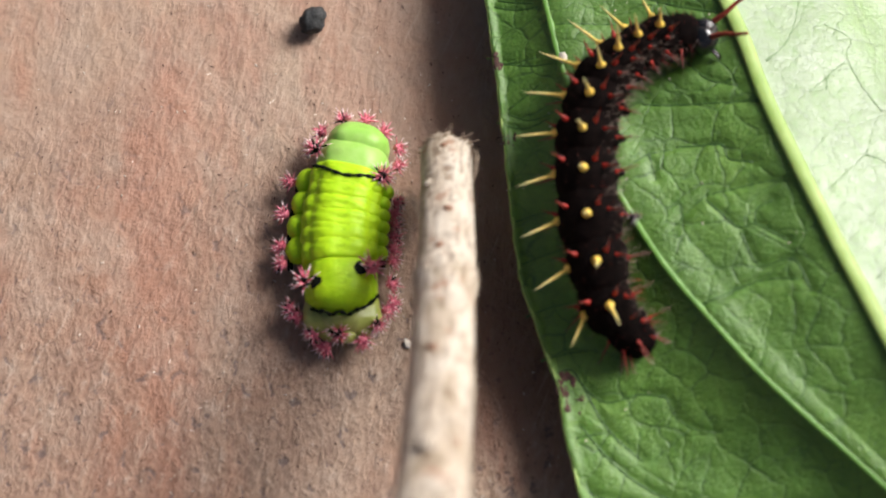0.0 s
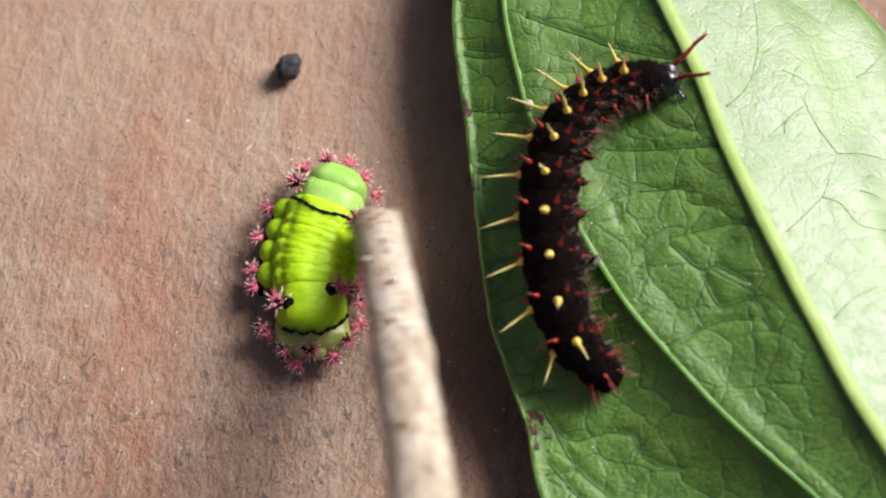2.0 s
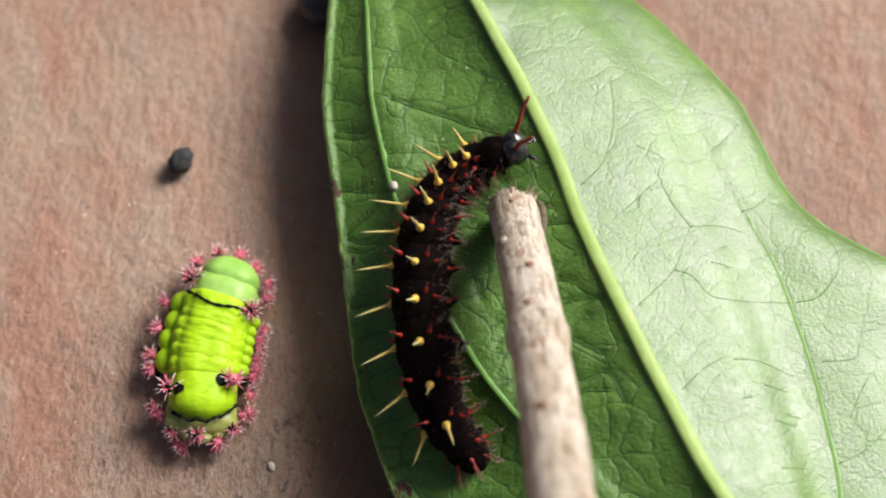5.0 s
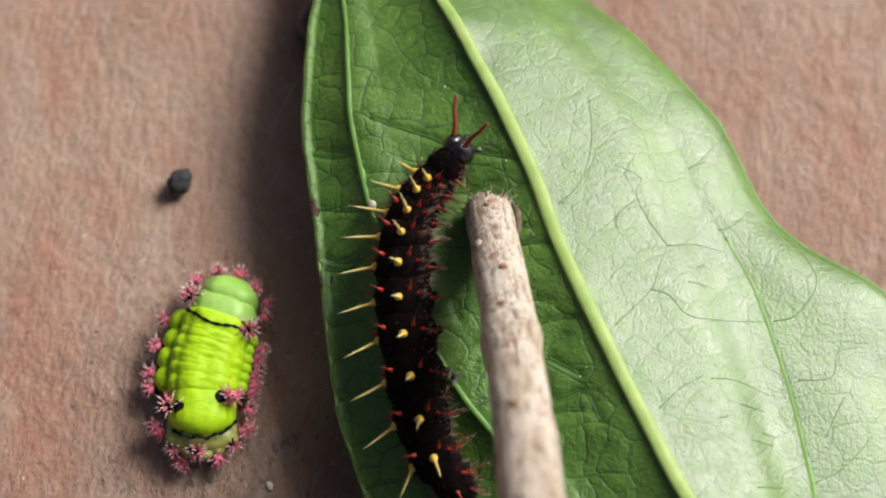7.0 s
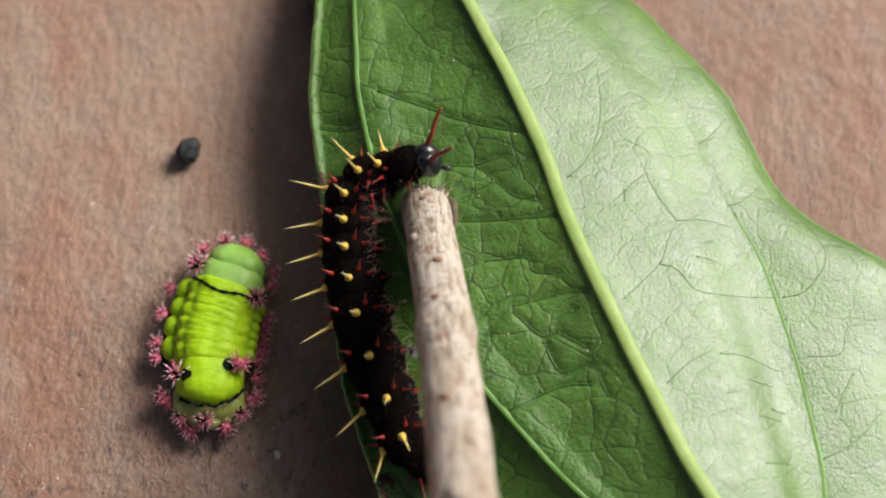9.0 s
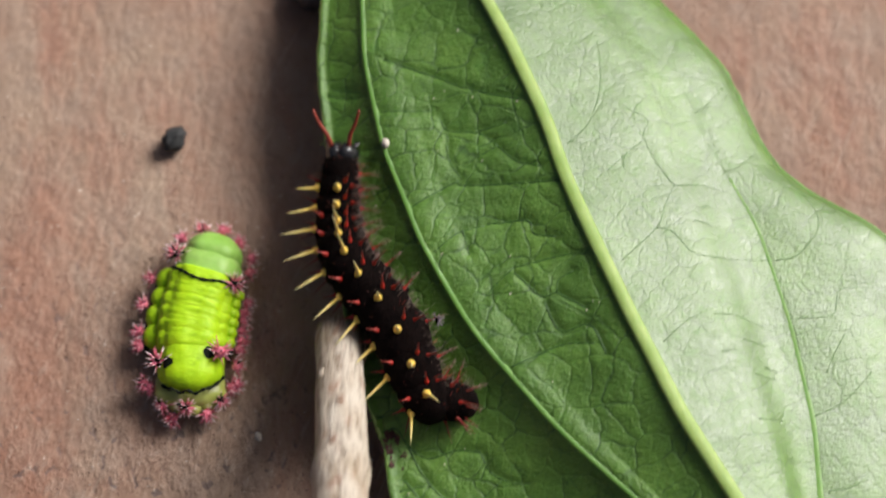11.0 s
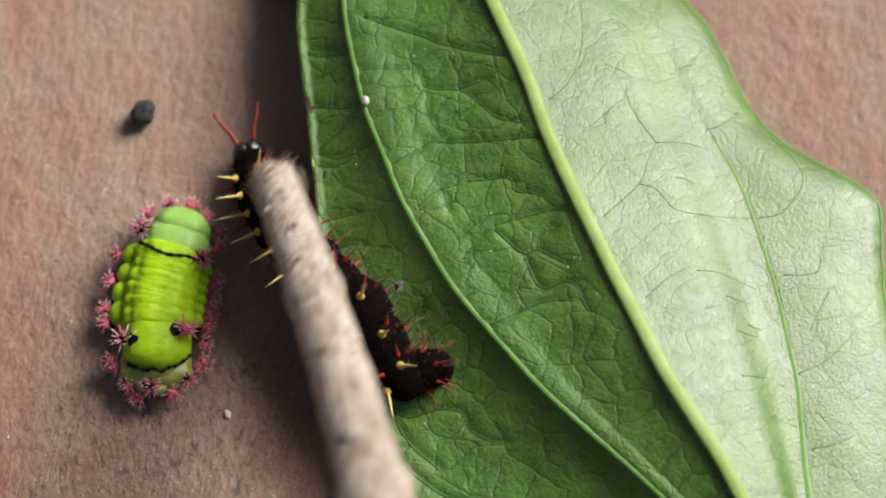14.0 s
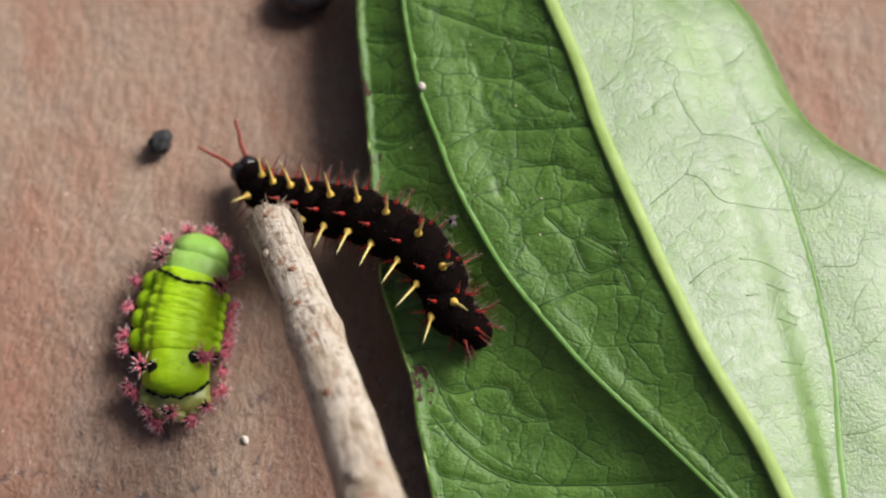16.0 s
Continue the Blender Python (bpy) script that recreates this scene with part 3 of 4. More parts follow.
# ---- stick, its broken tip at the origin, running along its own negative y ----
def make_stick():
    stick = thing("stick")
    tagged(stick, "dry pale twig with peeling bark and a broken tip", "twig")
    bm = bmesh.new()
    n, sides, rings = 90, 26, []
    for i in range(n):
        s = 95.0 * (i / (n - 1)) ** 1.15
        r = 2.3 + 0.008 * s + 0.12 * noise.noise(Vector((s * 0.2, 1, 0)))
        for knot, big in ((21.5, 0.35), (48.0, 0.4), (70.0, 0.45)):
            r += big * math.exp(-((s - knot) / 1.5) ** 2)
        r *= 1.0 - 0.08 * math.exp(-s / 0.8)
        sway = Vector((0.35 * math.sin(s * 0.07), 0, 0.3 * math.sin(s * 0.05 + 1)))
        ring = []
        for k in range(sides):
            a = 2 * math.pi * k / sides
            rr = r * (1 + 0.045 * noise.noise(Vector((math.cos(a) * 1.5, math.sin(a) * 1.5, s * 0.25))) + 0.02 * noise.noise(Vector((math.cos(a) * 5, math.sin(a) * 5, s * 1.2))))
            jag = (0.9 * noise.noise(Vector((math.cos(a) * 1.6, math.sin(a) * 1.6, 9))) + 0.8 * noise.noise(Vector((math.cos(a) * 5, math.sin(a) * 5, 4)))) * math.exp(-s / 1.0) - 0.6 * math.sin(a) * rr * math.exp(-s / 4)
            ring.append(bm.verts.new(Vector((math.cos(a) * rr, -s + jag, math.sin(a) * rr)) + sway))
        rings.append(ring)
    for r0, r1 in zip(rings, rings[1:]):
        for k in range(sides):
            bm.faces.new((r0[k], r0[(k + 1) % sides], r1[(k + 1) % sides], r1[k]))
    bm.faces.new(rings[-1])
    part("shaft", bm, BARK, stick)
    # torn end: a recessed core with ragged splinters round it
    core = bmesh.new()
    bmesh.ops.create_uvsphere(core, u_segments=20, v_segments=10, radius=1.0)
    for v in core.verts:
        v.co = Vector((v.co.x * 2.05, v.co.y * 0.35 - 0.7 - 1.0 * v.co.z, v.co.z * 2.0)) + Vector((0, 0.9 * noise.noise(v.co * 3.5), 0.25))
    part("broken_end", core, mat_plain("torn_wood", (0.20, 0.13, 0.09), (0.42, 0.32, 0.23), 1.8, 0.85, 0.3), stick, "ragged brown broken end")
    rnd = random.Random(7)
    for _ in range(16):
        a = rnd.uniform(0, 2 * math.pi)
        deep = rnd.uniform(0.75, 1.0)
        b = bmesh.new()
        root = Vector((math.cos(a) * 2.1 * deep, -0.8 - 1.1 * math.sin(a) * deep, math.sin(a) * 2.1 * deep + 0.25))
        out = Vector((math.cos(a) * rnd.uniform(0.1, 0.8), rnd.uniform(0.4, 1.0), math.sin(a) * rnd.uniform(0.1, 0.8))).normalized()
        ln = rnd.uniform(0.5, 1.2)
        tube(b, [root, root + out * ln * 0.5, root + out * ln + Vector((rnd.uniform(-.3, .3), 0, rnd.uniform(-.3, .3)))], [0.34, 0.2, 0.03], 5, 0, 0.6)
        part("splinter", b, BARK, stick)
    torn = bpy.data.materials["torn_wood"]
    for _ in range(26):
        a = rnd.uniform(0, 2 * math.pi)
        b = bmesh.new()
        root = Vector((math.cos(a) * 2.1, -0.5 - 1.15 * math.sin(a) - rnd.uniform(0, 0.8), math.sin(a) * 2.1 + 0.25))
        out = Vector((math.cos(a) * rnd.uniform(0.3, 1.4), rnd.uniform(-0.2, 1.0), math.sin(a) * rnd.uniform(0.2, 1.0))).normalized()
        ln = rnd.uniform(0.5, 1.3)
        bow = Vector((rnd.uniform(-.3, .3), rnd.uniform(-.3, .3), rnd.uniform(-.1, .3)))
        tube(b, [root, root + out * ln * 0.5, root + out * ln + bow], [0.11, 0.08, 0.02], 5)
        part("splinter", b, torn, stick)
    flake = bmesh.new()
    tube(flake, [(2.4, -1.0, 0.8), (2.8, -2.2, 0.7), (2.7, -4.6, 0.6), (2.45, -6.5, 0.5)], [0.12, 0.3, 0.28, 0.06], 7, 0, 0.7)
    part("bark_flake", flake, mat_plain("old_bark", (0.10, 0.075, 0.055), (0.24, 0.18, 0.13), 1.5, 0.9, 0.3), stick, "loose dark bark flake")
    scars = mat_plain("reddish_scar", (0.22, 0.11, 0.07), (0.38, 0.21, 0.14), 2.0, 0.8, 0.15)
    for s, a, r in ((3.6, 95, 0.3), (14.0, 80, 0.42), (19.5, 95, 0.4), (33.0, 100, 0.4)):
        q = radians(a)
        at = pose(math.cos(q) * 2.3, -s, math.sin(q) * 2.3 + 0.25, 0, 90 - a, 0)
        part("bark_scar", lump(r, (1, 1.1, 0.5), 0.3, s, 6, 10), scars, stick, "small reddish bark scar", at)
    for s, a, r in ((21.5, 62, 0.85), (19.6, 80, 0.45), (22.4, 118, 0.45), (44.0, 100, 0.75), (9.0, 130, 0.4)):
        q = radians(a)
        at = pose(math.cos(q) * 2.05, -s, math.sin(q) * 2.05 + 0.25, 0, 90 - a, 0)
        part("knot", lump(r, (1, 1.25, 0.62), 0.18, s, 10, 14), BARK, stick, "small bark knot", at)
    return stick


# ---- caterpillars: chains of rigid rings that ride along a curve ----
def ring_pose(here, ahead, up, roll):
    y = Vector(ahead).normalized()
    x = y.cross(Vector(up)).normalized()
    m = Matrix((x, y, x.cross(y))).transposed().to_4x4()
    m = m @ Matrix.Rotation(radians(-roll), 4, "Y")
    m.translation = here
    return m


def bridged(z):
    """Heights along a body that spans dips and comes down from an edge no steeper than it can bend."""
    z = [float(v) for v in z]
    n = len(z)
    for _ in range(12):
        for i in range(n):
            if 0 < i < n - 1:
                z[i] = max(z[i], 0.5 * (z[i - 1] + z[i + 1]) - 0.25)
            for k in (i - 1, i + 1):
                if 0 <= k < n:
                    z[i] = max(z[i], z[k] - 0.65)
    return np.array(z)


def chain(points, fractions, radii, t, rolls, rise=0.0, nod=0.0):
    """Poses for rings along a curve on the ground or leaf. points: (x, y) from head to tail."""
    xy = smooth_curve(points, list(fractions))
    z = np.array([support(t, *p) for p in xy])
    wide = np.array([max(support(t, p[0] + dx, p[1]) for dx in (-0.8, 0, 0.8)) for p in xy])
    z = 0.5 * z + 0.5 * wide
    pad = np.r_[z[0], z, z[-1]]
    z = bridged(0.25 * pad[:-2] + 0.5 * pad[1:-1] + 0.25 * pad[2:])
    out = []
    pts = [Vector((*p, h + r * 0.93 + rise)) for p, h, r in zip(xy, z, radii)]
    pts[0].z += nod
    pts[1].z += nod * 0.6
    for i, p in enumerate(pts):
        ahead = pts[max(i - 1, 0)] - pts[min(i + 1, len(pts) - 1)]
        f = fractions[i]
        out.append(ring_pose(p, ahead, (0, 0, 1), (rolls[0] * (1 - f) + rolls[1] * f) * (0.3, 0.65)[i] if i < 2 else rolls[0] * (1 - f) + rolls[1] * f))
    return out


BLACK_AT = [0.0, 0.05, 0.105, 0.165, 0.23, 0.295, 0.365, 0.45, 0.545, 0.655, 0.765, 0.865, 0.945]
BLACK_R = [1.6, 1.9, 2.25, 2.45, 2.6, 2.75, 2.85, 2.95, 3.0, 3.0, 2.85, 2.5, 2.0]
BLACK_BASE = Vector((20.0, 0.0, 6.0))


def spine_mesh(length, base, thin, hairs, seed):
    """A thorn on a round wart, upright along z, with fine side hairs."""
    bm = bmesh.new()
    prof = [(0.0, -0.25), (base, -0.15), (base * 1.12, 0.12), (base * 0.85, 0.38), (thin, 0.6), (thin * 0.8, length * 0.5), (thin * 0.42, length * 0.82), (0.02, length)]
    tube(bm, [(0.04 * math.sin(h), 0, h) for _, h in prof], [max(r, 0.015) for r, _ in prof], 9)
    rnd = random.Random(seed)
    for _ in range(hairs):
        h = rnd.uniform(0.35, 0.95) * length
        a = rnd.uniform(0, 2 * math.pi)
        spike(bm, (0, 0, h), (math.cos(a), math.sin(a), rnd.uniform(0.4, 1.2)), rnd.uniform(0.35, 0.9), 0.022, 3, 1)
    return bm


def bristle(bm, root, way, length, radius, low, high):
    """A stiff spike in two colours, its tip paler."""
    way = Vector(way).normalized()
    side = way.orthogonal().normalized()
    up = way.cross(side)
    rings = [[bm.verts.new(Vector(root) + way * length * h + (side * math.cos(a) + up * math.sin(a)) * radius * k)
              for a in (0.4, 1.97, 3.54, 5.11)] for h, k in ((0.0, 1.0), (0.52, 0.72))]
    tip = bm.verts.new(Vector(root) + way * length)
    for k in range(4):
        q = (k + 1) % 4
        bm.faces.new((rings[0][k], rings[0][q], rings[1][q], rings[1][k])).material_index = low
        bm.faces.new((rings[1][k], rings[1][q], tip)).material_index = high


def tuft(name, parent, at, size, dark, seed, aim, colours=None, label=""):
    """A wart bristling with short stiff spikes."""
    bm = bmesh.new()
    bmesh.ops.create_icosphere(bm, subdivisions=2, radius=(0.30 if dark else 0.40) * size)
    for f in bm.faces:
        f.material_index = 2 if dark else 0
    rnd = random.Random(seed)
    aim = Vector(aim).normalized()
    n, made = 0, []
    while n < 36 and len(made) < 400:
        w = Vector((rnd.gauss(0, 1), rnd.gauss(0, 1), rnd.gauss(0, 1))).normalized()
        made.append(w)
        if w.dot(aim) < -0.2 or any(w.dot(o) > 0.945 for o in made[:-1] if o.dot(aim) >= -0.2):
            continue
        n += 1
        pale = rnd.random()
        bristle(bm, w * 0.3 * size, w + aim * 0.15, size * rnd.uniform(0.60, 0.95), 0.068 * size,
                2 if pale < (0.24 if dark else 0.12) else 0, 1 if pale < (0.9 if dark else 0.7) else 0)
    return part(name, bm, colours or (PINK, BLUSH, INK), parent, label or ("pink bristle tuft" if not dark else "pink bristle tuft with a black core"), pose(*at))


def black_caterpillar():
    cat = thing("black_caterpillar", pose(*BLACK_BASE))
    tagged(cat, "velvety black caterpillar with yellow and red spines, crawling on the leaf", "caterpillar")
    rings = []
    long_y = [bpy.data.objects[part("spine", spine_mesh(L, 0.39, 0.165, h, 3 + i), (YELLOW, HAIR)).name].data
              for i, (L, h) in enumerate(((2.5, 3), (3.3, 4), (3.9, 5)))]
    long_r = [bpy.data.objects[part("spine", spine_mesh(L, 0.21, 0.085, h, 13 + i), (RED, HAIR)).name].data
              for i, (L, h) in enumerate(((1.6, 2), (2.7, 9), (2.3, 18)))]
    for ob in [o for o in scene.objects if o.name.startswith("spine")]:
        bpy.data.objects.remove(ob)

    def thorn(ring, data, ang, r, lean, y=0.0, label=""):
        ob = new("spine", data)
        ob.parent = ring
        a = radians(ang)
        m = pose(math.sin(a) * r, y, math.cos(a) * r) @ Matrix.Rotation(a, 4, "Y") @ Matrix.Rotation(radians(-lean), 4, "X")
        ob.matrix_basis = mm(m)
        if label:
            ob["label"] = label
        return ob

    for i, (f, r) in enumerate(zip(BLACK_AT, BLACK_R)):
        if i == 0:
            bm = bmesh.new()
            bmesh.ops.create_uvsphere(bm, u_segments=28, v_segments=18, radius=1.0)
            for v in bm.verts:
                n = noise.noise(v.co * 3.0)
                cleft = 0.16 * math.exp(-(v.co.x / 0.16) ** 2) * max(0.0, v.co.z + 0.3)
                v.co = Vector((v.co.x * 1.75, v.co.y * 1.35 + 0.2, v.co.z * 1.6)) * (1 + 0.05 * n - cleft)
            ring = part("head", bm, SHELL, cat, "shiny black head")
            for s in (-1, 1):
                b = bmesh.new()
                pts = smooth_curve([(s * 0.9, 0.8, 1.0), (s * 1.25, 1.8, 1.9), (s * 1.9, 2.7, 2.7), (s * 2.4, 3.8, 3.5)], 14)
                tube(b, pts, [0.27 - 0.011 * k for k in range(14)], 8)
                rnd = random.Random(i + s)
                for p in pts[2:]:
                    for _ in range(3):
                        spike(b, p, (rnd.uniform(-1, 1), rnd.uniform(-1, 1), rnd.uniform(-1, 1)), 0.5, 0.03)
                part("horn", b, HORN, ring, "dull red head horn")
            for s in (-1, 1):
                for a in range(3):
                    b = bmesh.new()
                    tube(b, smooth_curve([(s * 0.5, 0.9, -0.8 - 0.1 * a), (s * (0.9 + 0.2 * a), 1.6, -1.1), (s * (0.8 + 0.2 * a), 2.0, -1.5)], 6), [0.16, 0.15, 0.13, 0.1, 0.08, 0.03], 6)
                    part("mouthpart", b, SHELL, ring)
        else:
            gap = (BLACK_AT[min(i + 1, 12)] - BLACK_AT[i - 1]) / (2 if i < 12 else 1) * 38.0
            bm = bmesh.new()
            cols, rows = 30, 15
            half = gap * (0.86 if 1 < i < 12 else 0.95)
            grid = []
            for j in range(rows):
                s = -1 + 2 * j / (rows - 1)
                env = math.sqrt(max(0.0, 1 - abs(s) ** 2.6))
                fold = 1 - 0.045 * math.exp(-((s - 0.42) / 0.1) ** 2) - 0.03 * math.exp(-((s + 0.35) / 0.12) ** 2)
                row = []
                for k in range(cols):
                    a = 2 * math.pi * k / cols
                    q = 1 + 0.09 * noise.noise(Vector((math.cos(a) * 2.4, s * 2.2 + i * 7, math.sin(a) * 2.4))) \
                        + 0.025 * noise.noise(Vector((math.cos(a) * 9, s * 8 + i * 7, math.sin(a) * 9)))
                    rr = r * max(env, 0.12) * fold * q
                    z = math.cos(a) * rr
                    row.append(bm.verts.new((math.sin(a) * rr, s * half, z * (0.94 if z > 0 else 0.9))))
                grid.append(row)
            for r0, r1 in zip(grid, grid[1:]):
                for k in range(cols):
                    bm.faces.new((r0[k], r0[(k + 1) % cols], r1[(k + 1) % cols], r1[k]))
            bm.faces.new(grid[0]), bm.faces.new(grid[-1])
            ring = part("segment", bm, VELVET, cat)
            back = (0, 0, 5, 12, 8, 12, 13, 13, 18, 18, 22, 40, 45)[i]
            if 2 <= i <= 11:
                d = long_y[0 if i < 3 else 1 if i < 4 or i == 11 else 2]
                for s in (-1, 1):
                    thorn(ring, d, s * 37, r * 0.9, -back if s < 0 else 9 - back, 0, "yellow spine")
            if 4 <= i <= 11:
                thorn(ring, long_r[0], -3, r * 0.9, 18, 0.9, "short red spine")
            for s in (-1, 1):
                if i >= 2:
                    thorn(ring, long_r[1], s * 76, r * 0.9, -back * 0.6, 0.2, "red spine")
                if 2 <= i <= 11:
                    thorn(ring, long_r[0], s * 58, r * 0.92, 25, 0.7, "short red spine")
                thorn(ring, long_r[2], s * 108, r * 0.88, 10 * (i % 3 - 1), -0.2, "red hairy spine")
            if i == 12:
                for s in (-1, 1):
                    thorn(ring, long_r[1], s * 30, r * 0.8, -55, -0.8, "red spine")
                    thorn(ring, long_r[2], s * 70, r * 0.7, -50, -0.9, "red hairy spine")
                for a in (-125, -35, 20, 100):
                    thorn(ring, long_r[2], a, r * 0.6, -62, -1.1, "red hairy spine")
            if i in (1, 2, 3, 6, 7, 8, 9, 12):
                for s in (-1, 1):
                    b = bmesh.new()
                    tube(b, [(s * r * 0.45, 0.1, -r * 0.55), (s * r * 0.6, 0.2, -r * 0.8), (s * r * 0.55, 0.25, -r * 0.98)], [0.5 if i > 4 else 0.3, 0.45 if i > 4 else 0.22, 0.3 if i > 4 else 0.08], 8)
                    part("proleg" if i > 4 else "leg", b, VELVET, ring)
            if i in (9, 12):
                tuft("proleg_tuft", ring, (r + 1.1, -0.8, -0.9) if i == 9 else (1.0, -1.6, 0.2), 0.8, True, i, (1, -0.3, 0.4), (LILAC, LILAC, VELVET), "grey lilac bristle tuft")
            fuzz = bmesh.new()
            rnd = random.Random(100 + i)
            for _ in range(420):
                a = rnd.uniform(0, 2 * math.pi)
                low = abs(math.pi - a) < 1.9
                y = rnd.uniform(-0.75, 0.75) * half
                e = math.sqrt(max(0.05, 1 - abs(y / half) ** 2.6)) * r * 0.95
                o = Vector((math.sin(a), rnd.uniform(-0.5, 0.5), math.cos(a)))
                spike(fuzz, (math.sin(a) * e, y, math.cos(a) * e * 0.93), o, rnd.uniform(0.25, 0.75) + (rnd.uniform(0.3, 1.4) if low and rnd.random() < 0.4 else 0), 0.026, 3, 1 if low and rnd.random() < 0.5 else 2 if rnd.random() < 0.12 else 0)
            tagged(part("fuzz", fuzz, (VELVET, HAIR, RED), ring), kind="stuff")
        rings.append(ring)
    return cat, rings


# ---- the plump green caterpillar ----
GREEN_AT = [0.122, 0.205, 0.312, 0.374, 0.436, 0.498, 0.561, 0.626, 0.787, 0.890]
GREEN_BASE = Vector((-12.0, 3.0, 0.0))
GREEN_KIND = ["hood", "hood", "segment", "segment", "segment", "segment", "segment", "segment", "plate", "tail"]


def green_section(a, w, h):
    """A place on the plump cross-section, a = 0 on top, positive to the right; z from the ground up."""
    c, s = math.cos(a), math.sin(a)
    x = math.copysign(abs(s) ** 0.85, s) * w
    z = math.copysign(abs(c) ** 0.8, c) * (h * 0.58 if c > 0 else h * 0.36) + h * 0.40
    return x, z


def bell(x, width):
    return math.exp(-(x / width) ** 2)


def green_caterpillar():
    cat = thing("green_caterpillar", pose(*GREEN_BASE))
    tagged(cat, "plump lime green caterpillar with pink bristle tufts, on clay ground", "caterpillar")
    shape = {"hood": (3.15, 5.7), "segment": (3.6, 6.2), "plate": (3.4, 6.15), "tail": (3.5, 4.2)}
    rings = []
    for i, kind in enumerate(GREEN_KIND):
        w, h = shape[kind]
        h *= 0.95 if i == 0 else 1.0
        w *= (0.98, 1.10, 1.02, 1.0, 1.03, 1.05, 1.04, 1.01, 1.0, 1.0)[i]
        half = (2.45, 3.05, 1.35, 1.15, 1.15, 1.15, 1.15, 1.25, 2.75, 1.85)[i]
        power = 2.0 if kind == "hood" else 2.6 if kind == "tail" else 3.4 if kind == "plate" else 2.2
        cols, rows = 72, 21

        def skin(a, s, w=w, h=h, half=half, power=power, kind=kind, i=i):
            env = math.sqrt(max(0.0, 1 - abs(s) ** power))
            env = 0.90 + 0.10 * env if kind == "segment" and abs(s) < 0.99 else max(env, 0.06)
            if (kind in ("plate", "tail") and s > 0 or i == 1 and s < 0) and abs(s) < 0.99:
                env = 0.86 + 0.14 * env
            x, z = green_section(a, w, h)
            out = 0.0
            wob = noise.noise(Vector((a * 2.0, i * 3.7, 1.0)))
            if kind == "segment":
                # soft pads on the back, parted by furrows along and across
                out += 0.10 * bell(abs(a) - 0.36 - 0.08 * wob, 0.24) * bell(s - 0.2 * wob, 0.55)
                out -= 0.13 * bell(abs(a) - 0.80 - 0.1 * wob, 0.11) + 0.07 * bell(a, 0.10)
                out -= 0.10 * bell(s - 0.15 - 0.25 * wob, 0.13) * step((abs(a) - 0.05) / 0.2) * step((0.85 - abs(a)) / 0.2) * (0.5 + wob)
                out += 0.16 * bell(abs(a) - 1.12, 0.22) * bell(s, 0.6)
            if kind == "plate":
                out -= 0.10 * bell(a - 0.1, 0.14) * bell(s - 0.1, 0.3) + 0.10 * bell(abs(a) - 0.95, 0.1)
            if i == 1:
                out -= 0.10 * bell(s - 0.55, 0.22) - 0.07 * bell(abs(a) - 0.5, 0.3) * bell(s + 0.1, 0.35)
            if i == 0:
                out += 0.12 * bell(abs(a) - 0.45, 0.35) * bell(s - 0.1, 0.4)
            if kind == "tail":
                out += 0.18 * math.cos(a * 5.0) * (1 if abs(a) > 0.5 else 0.3)
            q = 1 + 0.03 * noise.noise(Vector((x * 0.5, s * 2 + i * 5, z * 0.5))) + 0.02 * noise.noise(Vector((x * 1.3, s * 2 + i * 5, z * 1.3)))
            y = s * half * (0.66 + 0.42 * math.cos(1.15 * a)) if i == 1 and s < 0 else s * half * (0.70 + 0.34 * math.cos(1.1 * a)) if kind == "plate" and s < 0 else s * half
            return Vector((x * env * q + out * math.sin(a), y, h * 0.40 + (z - h * 0.40) * env * q + out * math.cos(a)))

        def lift(a, s, by):
            return skin(a, s) + Vector((math.sin(a), 0, math.cos(a))) * by

        bm = bmesh.new()
        grid = []
        for j in range(rows):
            s = -1 + 2 * j / (rows - 1)
            grid.append([bm.verts.new(skin(-math.pi + 2 * math.pi * k / cols, s)) for k in range(cols)])
        for j in range(rows - 1):
            for k in range(cols):
                f = bm.faces.new((grid[j][k], grid[j][(k + 1) % cols], grid[j + 1][(k + 1) % cols], grid[j + 1][k]))
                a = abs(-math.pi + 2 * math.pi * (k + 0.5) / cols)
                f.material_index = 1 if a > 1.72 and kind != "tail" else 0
        bm.faces.new(grid[0]), bm.faces.new(grid[-1])
        top = {"hood": SADDLE if i else JADE, "segment": LIME, "plate": LIME, "tail": WAX}[kind]
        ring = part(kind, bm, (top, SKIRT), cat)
        rings.append(ring)
        # tufts along both flanks
        sides = {"hood": (1.35,), "segment": (0.0,), "plate": (1.2, -0.7), "tail": (0.9,)}[kind]
        for s in (-1, 1):
            for n, y in enumerate(sides):
                if s < 0 and (kind == "segment" and i in (3, 5) or kind == "plate" and n == 0):
                    continue
                reach = w + (1.2 if s > 0 else 1.75 if kind == "segment" else 1.3)
                tuft("tuft", ring, (s * reach * (0.86 if kind in ("hood", "tail") else 1), y - 0.4, 2.3 if s > 0 else 2.0), 1.2, False, i * 9 + n + s, (s, 0, 0.45))
        if i == 0:
            for x, y, z in ((-1.9, 1.7, 3.6), (0.1, 2.4, 3.0), (2.1, 1.5, 3.1)):
                tuft("tuft", ring, (x, y + 0.3, z), 1.22, x < -1, int(x * 10), (x * 0.3, 1, 0.7))
        if i == 1:
            for s, a, along in ((-1, 1.1, 0.05), (1, 0.85, -0.5)):
                tuft("tuft", ring, lift(s * a, along, 0.6), 1.5, True, 50 + s, (s * 0.5, 0, 1))
